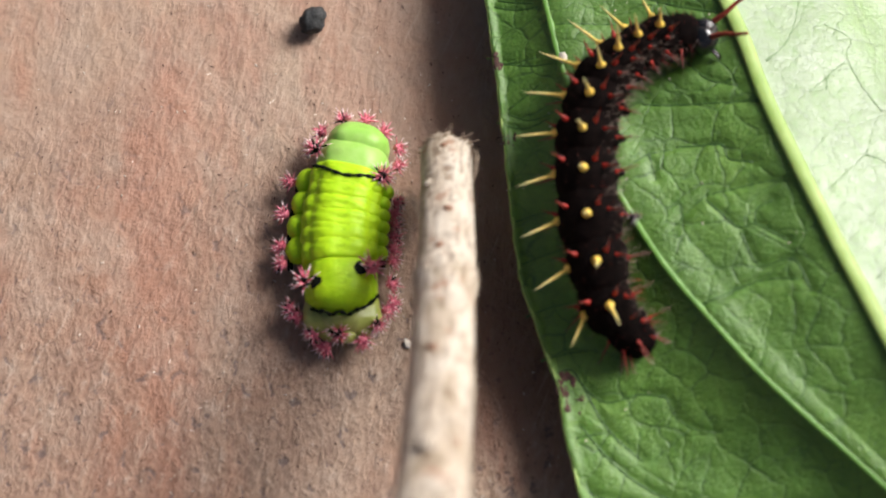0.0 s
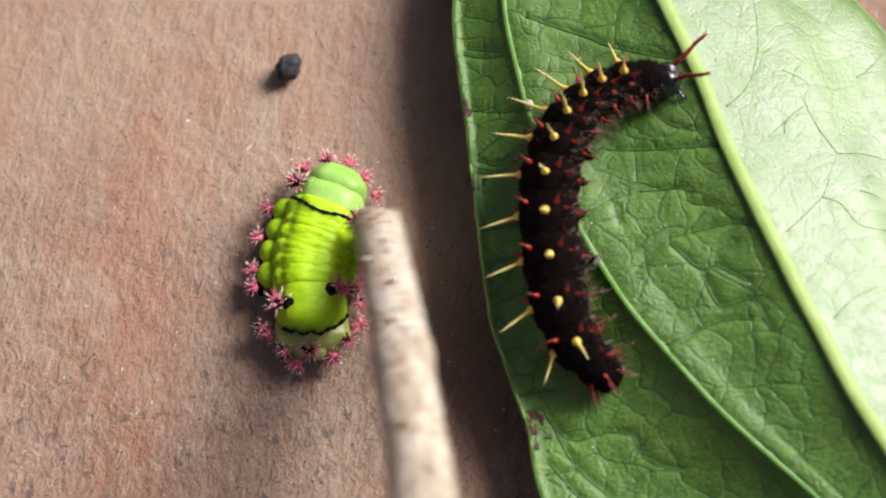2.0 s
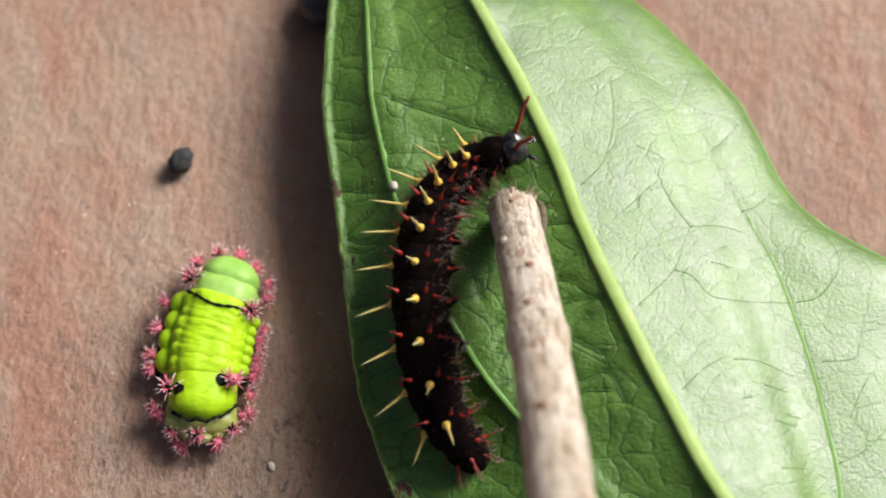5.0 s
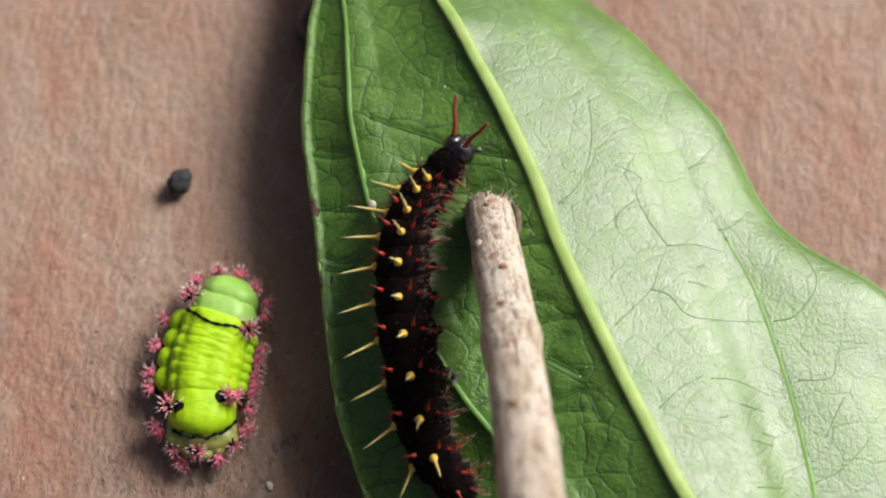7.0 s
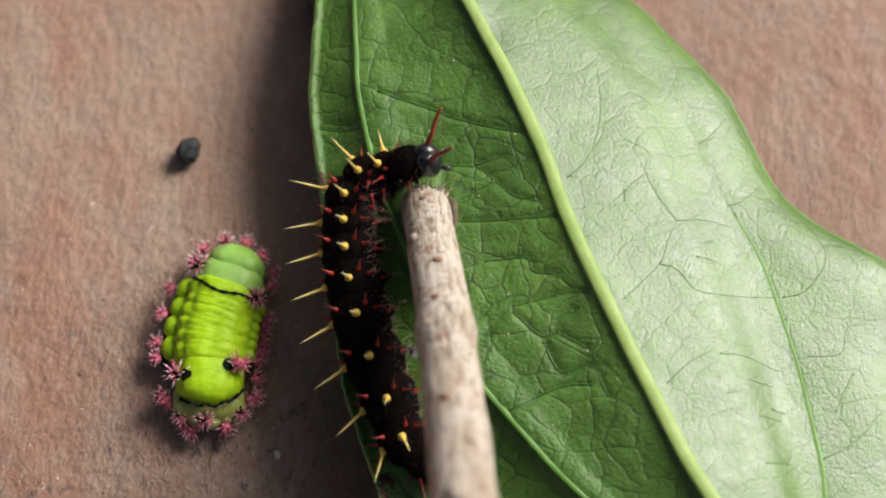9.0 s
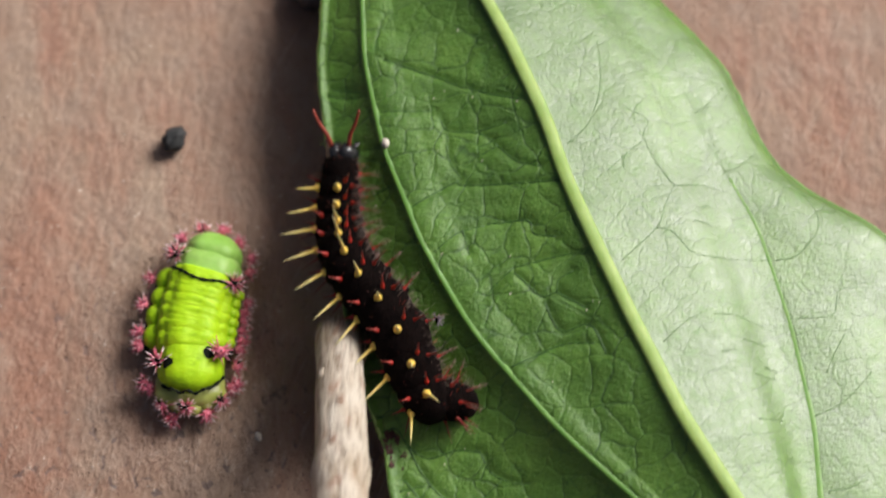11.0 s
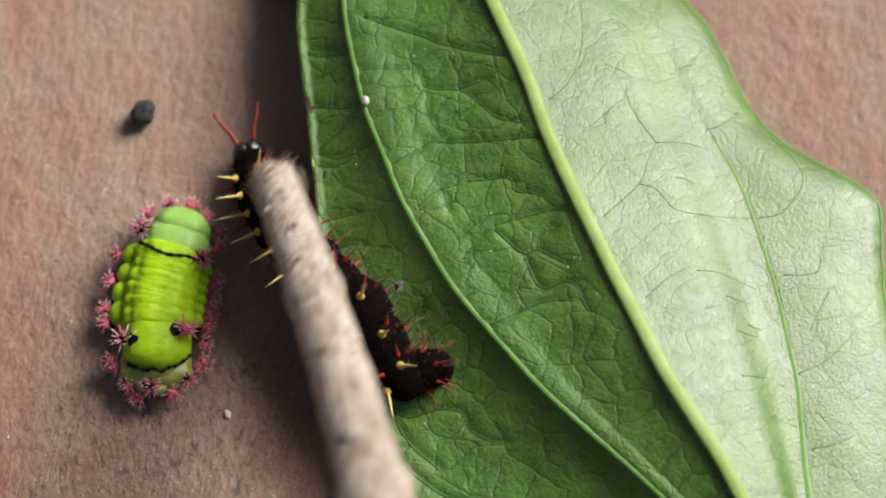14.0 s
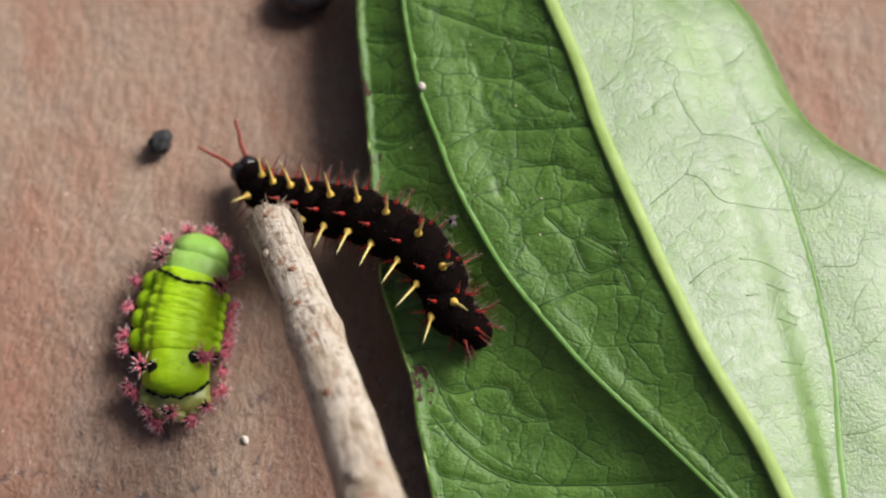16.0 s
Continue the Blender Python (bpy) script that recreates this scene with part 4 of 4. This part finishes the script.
        if i == 2:
            line = bmesh.new()
            pts = []
            for k in range(61):
                u = -1 + 2 * k / 60
                a = 1.42 * u - 0.10 * bell(abs(u) - 1, 0.10) * (1 if u > 0 else -1)
                pts.append(lift(a, 0.02 + 1.0 * u * u + 0.8 * step((abs(u) - 0.82) / 0.18) - 0.10 * math.cos(a * 5.4 + 0.6), 0.06))
            tube(line, pts, [0.15 + 0.045 * math.sin(k * 1.3) for k in range(61)], 7)
            part("marking", line, INK, ring, "black collar line")
        if kind == "segment":
            # a scalloped row of lobes on each flank, and larger low ones on the side that faces outward
            part("lobe", lump(0.90, (0.92, 0.80, 0.92), 0.05, i, 14, 18), LIME, ring, "", pose(w - 0.02, -0.05, 2.7))
            if i in (2, 3, 5, 6):
                part("lobe", lump(1.30, (0.95, 1.02, 1.0), 0.05, i + 30, 14, 18), LIME, ring, "", pose(-(w + 0.12), -0.8 if i in (3, 6) else -0.1, 0.9))
            edge = bmesh.new()
            for s in (-1, 1):
                tube(edge, [(s * (w + 0.30 + (0.75 if s < 0 else 0)), y, 1.75 - 0.7 * (s < 0)) for y in (-0.9, 0.0, 0.9)], [0.24, 0.3, 0.24], 8)
            part("marking", edge, INK, ring, "black line under the lobes")
        if kind == "plate":
            for s, at, along in ((-1, -0.86, 0.12), (1, 0.70, 0.50)):
                b = bmesh.new()
                fan = [[b.verts.new(lift(at - s * 0.15 + r * 0.24 * math.cos(q), along - 0.02 + r * 0.22 * math.sin(q) * (1 + 0.25 * math.cos(3 * q)), 0.045))
                        for q in (2 * math.pi * k / 20 for k in range(20))] for r in (0.15, 0.6, 1.0)]
                for r0, r1 in zip(fan, fan[1:]):
                    for k in range(20):
                        b.faces.new((r0[k], r0[(k + 1) % 20], r1[(k + 1) % 20], r1[k]))
                b.faces.new(fan[0])
                part("marking", b, INK, ring, "black patch beside a tuft")
                tuft("tuft", ring, lift(at + s * 0.01, along - 0.04, 0.8), 1.65, s < 0, 70 + s, (s * 0.5, 0, 1))
            b = bmesh.new()
            pts = []
            for k in range(61):
                u = -1 + 2 * k / 60
                pts.append(lift(u * 1.3, -0.86 + (0.62 if u > 0 else 0.12) * abs(u) ** 3 + 0.035 * math.cos(u * 13 + 1.0), 0.10) + Vector((0, -0.22, 0)))
            tube(b, pts, [0.15 + 0.05 * math.sin(k * 1.1) for k in range(61)], 7)
            part("marking", b, INK, ring, "black outline of the rear plate")
        if kind == "tail":
            for x, y, z in ((-2.6, -0.3, 1.2), (-1.3, -1.2, 1.2), (0.3, -1.5, 1.3), (1.7, -1.1, 1.2), (2.7, -0.2, 1.2)):
                part("lobe", lump(0.95, (1, 1, 0.95), 0.05, x, 12, 16), WAX, ring, "", pose(x, y, z))
            for x, y, z in ((-2.7, -1.0, 2.2), (-0.4, -1.5, 3.5), (1.7, -2.0, 2.4), (3.1, -0.7, 3.2), (-1.7, -2.2, 1.6)):
                tuft("tuft", ring, (x, y - 0.3, z), 1.32, abs(x) < 1 or x > 3, int(x * 10 + 90), (x * 0.3, -1, 0.6))
    return cat, rings


make_ground()
leaf = make_leaf()
stick = make_stick()
black, black_rings = black_caterpillar()
green, green_rings = green_caterpillar()

# ---- loose bits on the ground ----
pellet = part("dropping", lump(1.32, (0.95, 1.12, 0.85), 0.22, 8, 18, 24), DROPPING, None, "", pose(-14.0, 23.3, -0.1, 0, 0, -35))
tagged(pellet, "dark grey barrel-shaped caterpillar dropping on the clay ground", "dropping")
seed = part("seed", lump(3.1, (1.05, 0.95, 0.75), 0.06, 2, 16, 26), SEED, None, "", pose(1.8, 41.0, -0.1))
tagged(seed, "dark round smooth seed on the ground beside the leaf", "seed")
chip = part("chip", lump(0.42, (0.8, 1.25, 0.5), 0.35, 5, 7, 10), CRUMB, None, "", pose(-4.5, -9.8, -0.1, 0, 0, 20))
tagged(chip, "tiny cream chip lying on the clay ground", "chip")


def make_grit():
    bm = bmesh.new()
    rnd = random.Random(21)
    for _ in range(1300):
        x, y = rnd.uniform(-42, 20), rnd.triangular(-30, 50, -24)
        size = rnd.uniform(0.04, 0.15)
        way = Vector((rnd.gauss(0, 1), rnd.gauss(0, 2), 0.2))
        spike(bm, (x, y, ground_height(x, y) + size * 0.3), way, size * rnd.uniform(1.2, 3.5), size * 0.6, 4, 0 if rnd.random() < 0.75 else 1)
    grit = part("grit", bm, (SCAR, CRUMB))
    return tagged(grit, "scattered dark and pale grains and fibres on clay", "grit", kind="stuff")


make_grit()


# ---- movement ----
CRAWL = collections.OrderedDict()


def crawl(t, rolls, nod, *xy):
    """A pose of the black caterpillar: its back's lean at head and tail, its head's lift, its midline from head to tail."""
    CRAWL[t] = (rolls, nod, [(xy[k], xy[k + 1]) for k in range(0, len(xy), 2)])


SQUEEZE = collections.OrderedDict()


def squeeze(t, *xy):
    """A pose of the green caterpillar: front, middle and rear of its midline."""
    SQUEEZE[t] = [(xy[k], xy[k + 1]) for k in range(0, len(xy), 2)]


POKE = collections.OrderedDict()


def poke(t, tip, far, spin=0.0):
    """A pose of the stick: its tip, and a place further down its shaft."""
    POKE[t] = ring_pose(Vector(tip), Vector(tip) - Vector(far), (0, 0, 1), spin)


crawl(0, (49, 47), 0, 22.3, 15.1, 19.6, 15.3, 16.6, 14.0, 13.4, 11.1, 11.9, 6.8, 11.6, 3.2, 11.8, -1.7, 12.5, -5.7, 13.7, -9.9, 16.9, -12.0)
crawl(0.5, (49, 47), 0, 22.6, 15.2, 19.9, 15.4, 16.9, 14.1, 13.7, 11.2, 12.1, 6.7, 11.9, 3.3, 12.1, -1.7, 12.9, -5.8, 14.1, -10.0, 17.2, -12.2)
crawl(1, (49, 47), 0, 22.9, 15.1, 20.2, 15.4, 17.1, 14.2, 13.9, 11.2, 12.3, 6.7, 12.0, 3.2, 12.1, -1.8, 12.9, -6.0, 14.1, -10.3, 17.3, -12.3)
crawl(1.5, (49, 47), 0, 22.8, 15.4, 19.9, 15.6, 16.8, 14.4, 13.6, 11.4, 11.9, 6.9, 11.8, 3.2, 12.0, -1.7, 12.8, -5.9, 14.0, -10.1, 17.2, -12.1)
crawl(2, (49, 47), 0, 22.5, 15.4, 19.4, 15.3, 16.1, 13.9, 13.2, 10.7, 11.6, 6.4, 11.3, 2.6, 11.6, -1.9, 12.2, -5.8, 14.0, -9.6, 17.0, -11.7)
crawl(2.5, (49, 47), 0, 23.1, 15.7, 20.2, 15.7, 16.7, 14.3, 13.8, 10.9, 12.1, 6.4, 11.6, 2.8, 11.9, -1.8, 12.6, -5.6, 14.4, -9.8, 17.3, -11.9)
crawl(3, (49, 47), 0, 23.1, 15.5, 20.1, 15.4, 16.7, 14.0, 13.8, 11.0, 12.1, 6.4, 11.5, 2.8, 11.8, -1.8, 12.5, -5.6, 14.3, -9.8, 17.3, -11.9)
crawl(3.5, (49, 47), 0, 23.0, 15.3, 19.4, 14.6, 16.1, 13.0, 13.4, 9.7, 11.7, 5.8, 11.2, 2.1, 11.5, -2.6, 12.1, -6.7, 13.6, -11.0, 16.3, -13.0)
crawl(4, (49, 47), 2, 19.9, 16.7, 16.7, 16.0, 14.1, 14.2, 12.3, 10.7, 11.3, 6.4, 10.9, 2.5, 11.1, -1.7, 11.8, -5.9, 13.6, -9.6, 16.4, -11.0)
crawl(4.5, (49, 47), 2, 20.7, 16.4, 16.7, 15.6, 14.2, 13.6, 12.2, 10.0, 11.3, 5.9, 10.9, 1.9, 11.3, -2.4, 12.4, -6.5, 14.2, -10.3, 16.7, -11.3)
crawl(5, (49, 47), 2, 20.5, 16.6, 16.4, 15.8, 13.7, 13.2, 12.1, 9.3, 11.4, 5.6, 11.2, 1.8, 11.6, -2.8, 12.5, -6.7, 14.1, -10.3, 16.7, -11.3)
crawl(5.2, (49, 47), 2, 21.4, 16.9, 17.0, 16.1, 14.4, 13.6, 12.8, 9.9, 12.0, 5.5, 11.9, 1.8, 12.4, -2.8, 13.2, -6.8, 14.8, -10.4, 17.4, -11.4)
crawl(7.3, (47, 45), 1.5, 12.3, 19.1, 10.0, 15.0, 8.9, 11.0, 8.6, 6.1, 9.1, 2.0, 9.8, -1.9, 10.6, -7.2, 11.9, -10.9, 14.4, -13.7)
crawl(7.5, (49, 47), 1.5, 5.1, 18.7, 4.6, 14.5, 5.1, 10.3, 5.9, 6.3, 6.7, 2.5, 7.6, -1.9, 8.8, -6.2, 9.8, -10.0, 12.3, -13.3)
crawl(8, (53, 50), 2, 4.4, 16.5, 2.3, 13.6, 1.9, 10.2, 2.6, 6.2, 3.9, 2.1, 5.2, -2.3, 6.7, -6.7, 8.4, -10.5, 11.8, -12.7)
crawl(8.5, (51, 50), 3, 9.7, 12.6, 6.5, 13.2, 3.8, 11.5, 3.0, 7.4, 3.7, 3.6, 4.5, -0.3, 5.6, -4.7, 7.1, -9.0, 9.1, -12.4, 12.8, -13.1)
crawl(8.7, (47, 47), 3, 12.0, 14.5, 7.8, 14.6, 4.6, 13.5, 3.9, 9.0, 4.3, 4.6, 5.1, -0.4, 6.4, -5.3, 8.0, -9.8, 9.7, -12.6, 12.6, -13.4)
crawl(10.8, (38, 44), 0.5, 2.2, 13.2, 1.5, 9.6, 0.7, 7.5, 1.0, 3.9, 2.3, -0.6, 4.5, -3.7, 6.7, -6.7, 8.7, -9.6, 10.5, -12.4, 13.7, -12.3)
crawl(11, (38, 44), 0.5, 5.0, 16.1, 4.7, 13.0, 4.6, 9.6, 5.2, 5.9, 7.1, 2.4, 9.3, -0.6, 11.0, -3.8, 12.2, -7.2, 13.8, -9.5, 16.9, -8.8)
crawl(11.5, (34, 44), 0.5, 3.8, 20.0, 3.4, 15.4, 3.7, 11.5, 5.2, 7.3, 7.8, 2.9, 10.2, -0.4, 11.6, -3.6, 12.7, -6.9, 14.4, -8.4, 17.5, -7.0)
crawl(12, (32, 44), 0.5, 4.3, 19.0, 3.5, 16.1, 3.7, 12.1, 4.9, 7.8, 7.3, 3.4, 9.4, -0.0, 11.0, -3.3, 12.2, -6.5, 14.1, -8.3, 17.2, -7.0)
crawl(12.5, (26, 42), -0.4, 3.4, 19.5, 2.9, 15.4, 3.3, 11.6, 4.4, 7.5, 6.5, 3.2, 9.0, -0.2, 10.9, -3.5, 12.3, -6.5, 14.1, -8.5, 17.3, -6.9)
crawl(13, (20, 40), -0.4, 2.5, 19.2, 2.0, 15.5, 2.6, 11.9, 4.2, 7.7, 6.4, 3.7, 8.9, 0.1, 11.0, -3.2, 12.1, -5.8, 14.1, -7.7, 17.2, -6.1)
crawl(13.5, (16, 38), 0.5, -3.1, 17.6, -2.4, 13.7, -0.0, 9.3, 2.6, 5.6, 5.2, 2.8, 7.6, -1.0, 9.9, -4.2, 11.1, -7.2, 13.3, -8.9, 16.6, -7.1)
crawl(14, (16, 36), 0.5, -2.3, 17.3, -1.2, 12.8, 1.1, 8.1, 3.8, 4.6, 6.8, 0.7, 9.3, -1.9, 11.1, -5.0, 12.3, -7.6, 14.2, -9.0, 17.2, -7.1)
crawl(14.5, (18, 34), 0.5, -2.5, 19.2, -1.0, 15.3, 1.6, 12.0, 4.4, 9.6, 7.4, 5.8, 9.7, 3.1, 11.6, 0.1, 13.0, -2.8, 14.9, -5.2, 18.2, -4.8)
crawl(15, (18, 32), 0.5, -3.1, 18.6, -0.9, 15.4, 2.8, 13.0, 6.4, 11.4, 10.0, 8.5, 13.3, 7.1, 15.9, 4.5, 17.2, 1.6, 18.4, -1.1, 21.1, -1.7)
crawl(15.5, (18, 32), 0.5, -3.0, 19.2, -0.8, 15.6, 2.6, 13.4, 6.1, 11.4, 9.8, 8.7, 12.9, 7.3, 15.8, 4.8, 17.0, 1.8, 18.1, -1.2, 20.7, -1.9)
crawl(16, (18, 32), 0.5, -4.3, 18.7, -1.7, 15.3, 1.7, 13.7, 5.2, 12.2, 8.6, 10.9, 12.3, 8.3, 15.1, 5.7, 16.4, 2.5, 17.5, -0.4, 20.4, -1.0)
squeeze(0, -8.8, 11.7, -10.8, 1.2, -10.4, -10.4)
squeeze(0.5, -8.4, 11.8, -10.9, 1.3, -10.5, -10.2)
squeeze(1, -8.5, 11.9, -11.0, 1.5, -10.4, -10.2)
squeeze(1.5, -8.0, 11.6, -11.0, 1.7, -10.6, -9.6)
squeeze(2, -8.3, 11.8, -11.5, 2.2, -11.1, -7.8)
squeeze(2.5, -8.2, 11.5, -11.1, 2.3, -11.7, -7.9)
squeeze(3, -8.4, 11.5, -10.8, 2.1, -10.8, -7.7)
squeeze(3.5, -8.5, 11.5, -11.1, 2.0, -11.2, -7.6)
squeeze(5, -8.1, 11.6, -11.0, 2.1, -11.7, -7.4)
squeeze(8, -8.0, 11.8, -11.0, 2.5, -11.4, -7.0)
squeeze(12, -9.0, 11.6, -11.4, 2.2, -11.7, -7.8)
squeeze(16, -8.9, 11.9, -11.4, 2.3, -11.8, -7.9)
poke(0, (-0.8, 7.3, 6.0), (-1.9, -30.9, 32.7))
poke(0.5, (-8.1, 1.8, 8.0), (-6.8, -31.7, 31.5))
poke(0.7, (-8.6, 1.0, 8.5), (-7.0, -32.6, 32.0))
poke(0.8, (-11.2, 1.5, 8.5), (-9.4, -33.1, 32.8))
poke(0.9, (-11.7, 0.4, 8.5), (-9.8, -33.4, 32.1))
poke(1, (-9.7, 7.2, 8.5), (-8.6, -34.9, 38.0))
poke(1.1, (-10.2, 1.1, 8.5), (-8.7, -33.3, 32.6))
poke(1.2, (-8.6, 1.2, 8.5), (-7.5, -32.6, 32.2))
poke(1.3, (-8.3, 15.0, 9.0), (-6.5, -34.4, 43.6))
poke(1.4, (-19.7, 5.7, 9.0), (-14.6, -32.3, 35.8))
poke(1.5, (-39.7, 7.5, 9.0), (-24.0, -32.4, 39.0))
poke(1.6, (-35.4, 3.1, 9.0), (-23.7, -30.6, 33.9))
poke(1.7, (-19.0, 5.9, 9.0), (-9.6, -30.1, 35.1))
poke(1.8, (-4.7, 6.8, 7.0), (0.8, -28.9, 32.3))
poke(1.9, (-0.9, 5.5, 6.0), (3.1, -27.7, 29.4))
poke(2, (-4.8, 4.6, 6.0), (-0.4, -26.7, 28.1))
poke(2.2, (-10.1, 2.3, 8.5), (-4.9, -27.1, 29.4))
poke(2.5, (-9.0, 0.4, 8.5), (-3.4, -27.1, 28.1))
poke(2.7, (-7.9, 1.0, 8.5), (-2.3, -27.2, 28.6))
poke(2.8, (-7.6, 2.1, 8.5), (-1.5, -27.5, 29.6))
poke(3, (0.5, 2.8, 12.0), (6.0, -28.7, 34.4))
poke(3.2, (34.4, 3.5, 24.0), (31.8, -32.1, 49.0))
poke(3.3, (30.6, 3.1, 24.0), (27.7, -31.7, 48.5))
poke(3.5, (16.8, 4.5, 18.0), (17.7, -29.9, 42.1))
poke(4, (18.3, 9.0, 16.0), (18.5, -30.5, 43.7))
poke(4.5, (20.3, 9.1, 16.0), (21.0, -25.7, 40.4))
poke(5, (20.2, 11.6, 15.0), (21.6, -21.7, 38.4))
poke(5.2, (22.1, 13.4, 15.0), (23.4, -22.7, 40.4))
poke(7.3, (16.2, 14.2, 14.0), (18.0, -18.5, 37.0))
poke(7.5, (10.9, 14.3, 14.0), (14.1, -18.1, 36.8))
poke(7.7, (8.7, 11.3, 14.0), (12.5, -17.8, 34.5))
poke(8, (7.2, 8.4, 14.0), (10.6, -17.6, 32.3))
poke(8.2, (7.5, 5.7, 14.0), (10.3, -18.3, 30.9))
poke(8.5, (7.8, 7.1, 14.0), (12.3, -20.3, 33.4))
poke(8.7, (12.0, 12.9, 14.0), (16.6, -22.1, 38.7))
poke(10.8, (-3.0, -5.9, 5.0), (-3.2, -18.7, 14.0))
poke(10.9, (-0.5, -4.7, 6.0), (1.0, -19.5, 16.4))
poke(11, (4.3, -0.8, 7.0), (5.0, -20.7, 20.9))
poke(11.2, (4.9, 6.7, 9.0), (7.7, -23.7, 30.3))
poke(11.3, (5.6, 9.0, 9.0), (9.3, -24.7, 32.8))
poke(11.5, (1.8, 9.8, 8.0), (6.2, -25.7, 33.1))
poke(11.7, (-5.1, 13.7, 9.0), (0.6, -26.1, 37.1))
poke(12, (1.4, 9.8, 8.0), (5.4, -24.8, 32.4))
poke(12.2, (3.1, 9.9, 8.0), (8.0, -25.4, 32.9))
poke(12.3, (3.9, 11.0, 9.0), (8.6, -26.1, 35.2))
poke(12.5, (7.2, 22.8, 13.0), (14.4, -29.7, 50.1))
poke(12.7, (10.9, 22.7, 14.0), (16.6, -29.7, 50.9))
poke(13, (11.9, 20.4, 14.0), (21.6, -29.2, 49.4))
poke(13.2, (11.0, 20.6, 14.0), (20.9, -29.0, 49.5))
poke(13.3, (7.6, 19.9, 13.0), (18.0, -28.5, 47.6))
poke(13.5, (4.8, 17.9, 12.0), (17.5, -27.9, 45.2))
poke(13.7, (4.3, 14.4, 12.0), (14.8, -27.2, 42.1))
poke(14, (0.8, 12.0, 10.0), (12.3, -26.5, 38.1))
poke(14.1, (-4.1, 1.2, 6.0), (3.0, -22.6, 23.4))
poke(14.2, (-2.3, -6.2, 5.0), (2.3, -20.4, 15.5))
poke(14.3, (-0.7, -6.1, 5.0), (4.1, -19.8, 15.1))
poke(14.5, (3.9, 1.2, 6.0), (11.7, -20.1, 21.9))
poke(14.7, (6.2, 5.0, 8.0), (14.3, -21.3, 27.3))
poke(15, (9.8, 5.0, 9.0), (18.5, -21.7, 28.7))
poke(15.2, (5.2, 3.8, 8.0), (14.1, -21.5, 26.8))
poke(15.5, (-0.4, 10.1, 8.0), (10.2, -23.0, 32.3))
poke(16, (-1.4, 11.5, 8.0), (9.9, -23.0, 33.4))


def motions():
    walk(leaf, [(t, mm(pose(x, y, z, 0, 0, turn))) for t, x, y, z, turn in LEAF_PATH])
    walk(stick, [(t, mm(m)) for t, m in POKE.items()])
    poses = {t: chain(xy, BLACK_AT, BLACK_R, t, rolls, 0.0, nod) for t, (rolls, nod, xy) in CRAWL.items()}
    for i, ring in enumerate(black_rings):
        walk(ring, [(t, mm(Matrix.Translation(-BLACK_BASE) @ p[i])) for t, p in poses.items()])
    flat = {}
    for t, xy in SQUEEZE.items():
        mid = smooth_curve(xy, GREEN_AT)
        rows = []
        for k in range(len(mid)):
            ahead = mid[max(k - 1, 0)] - mid[min(k + 1, len(mid) - 1)]
            rows.append(ring_pose(Vector((*mid[k], -0.1)), (*ahead, 0), (0, 0, 1), -min(3 + 2 * t, 8)))
        flat[t] = rows
    for i, ring in enumerate(green_rings):
        walk(ring, [(t, mm(Matrix.Translation(-GREEN_BASE) @ p[i])) for t, p in flat.items()])


motions()
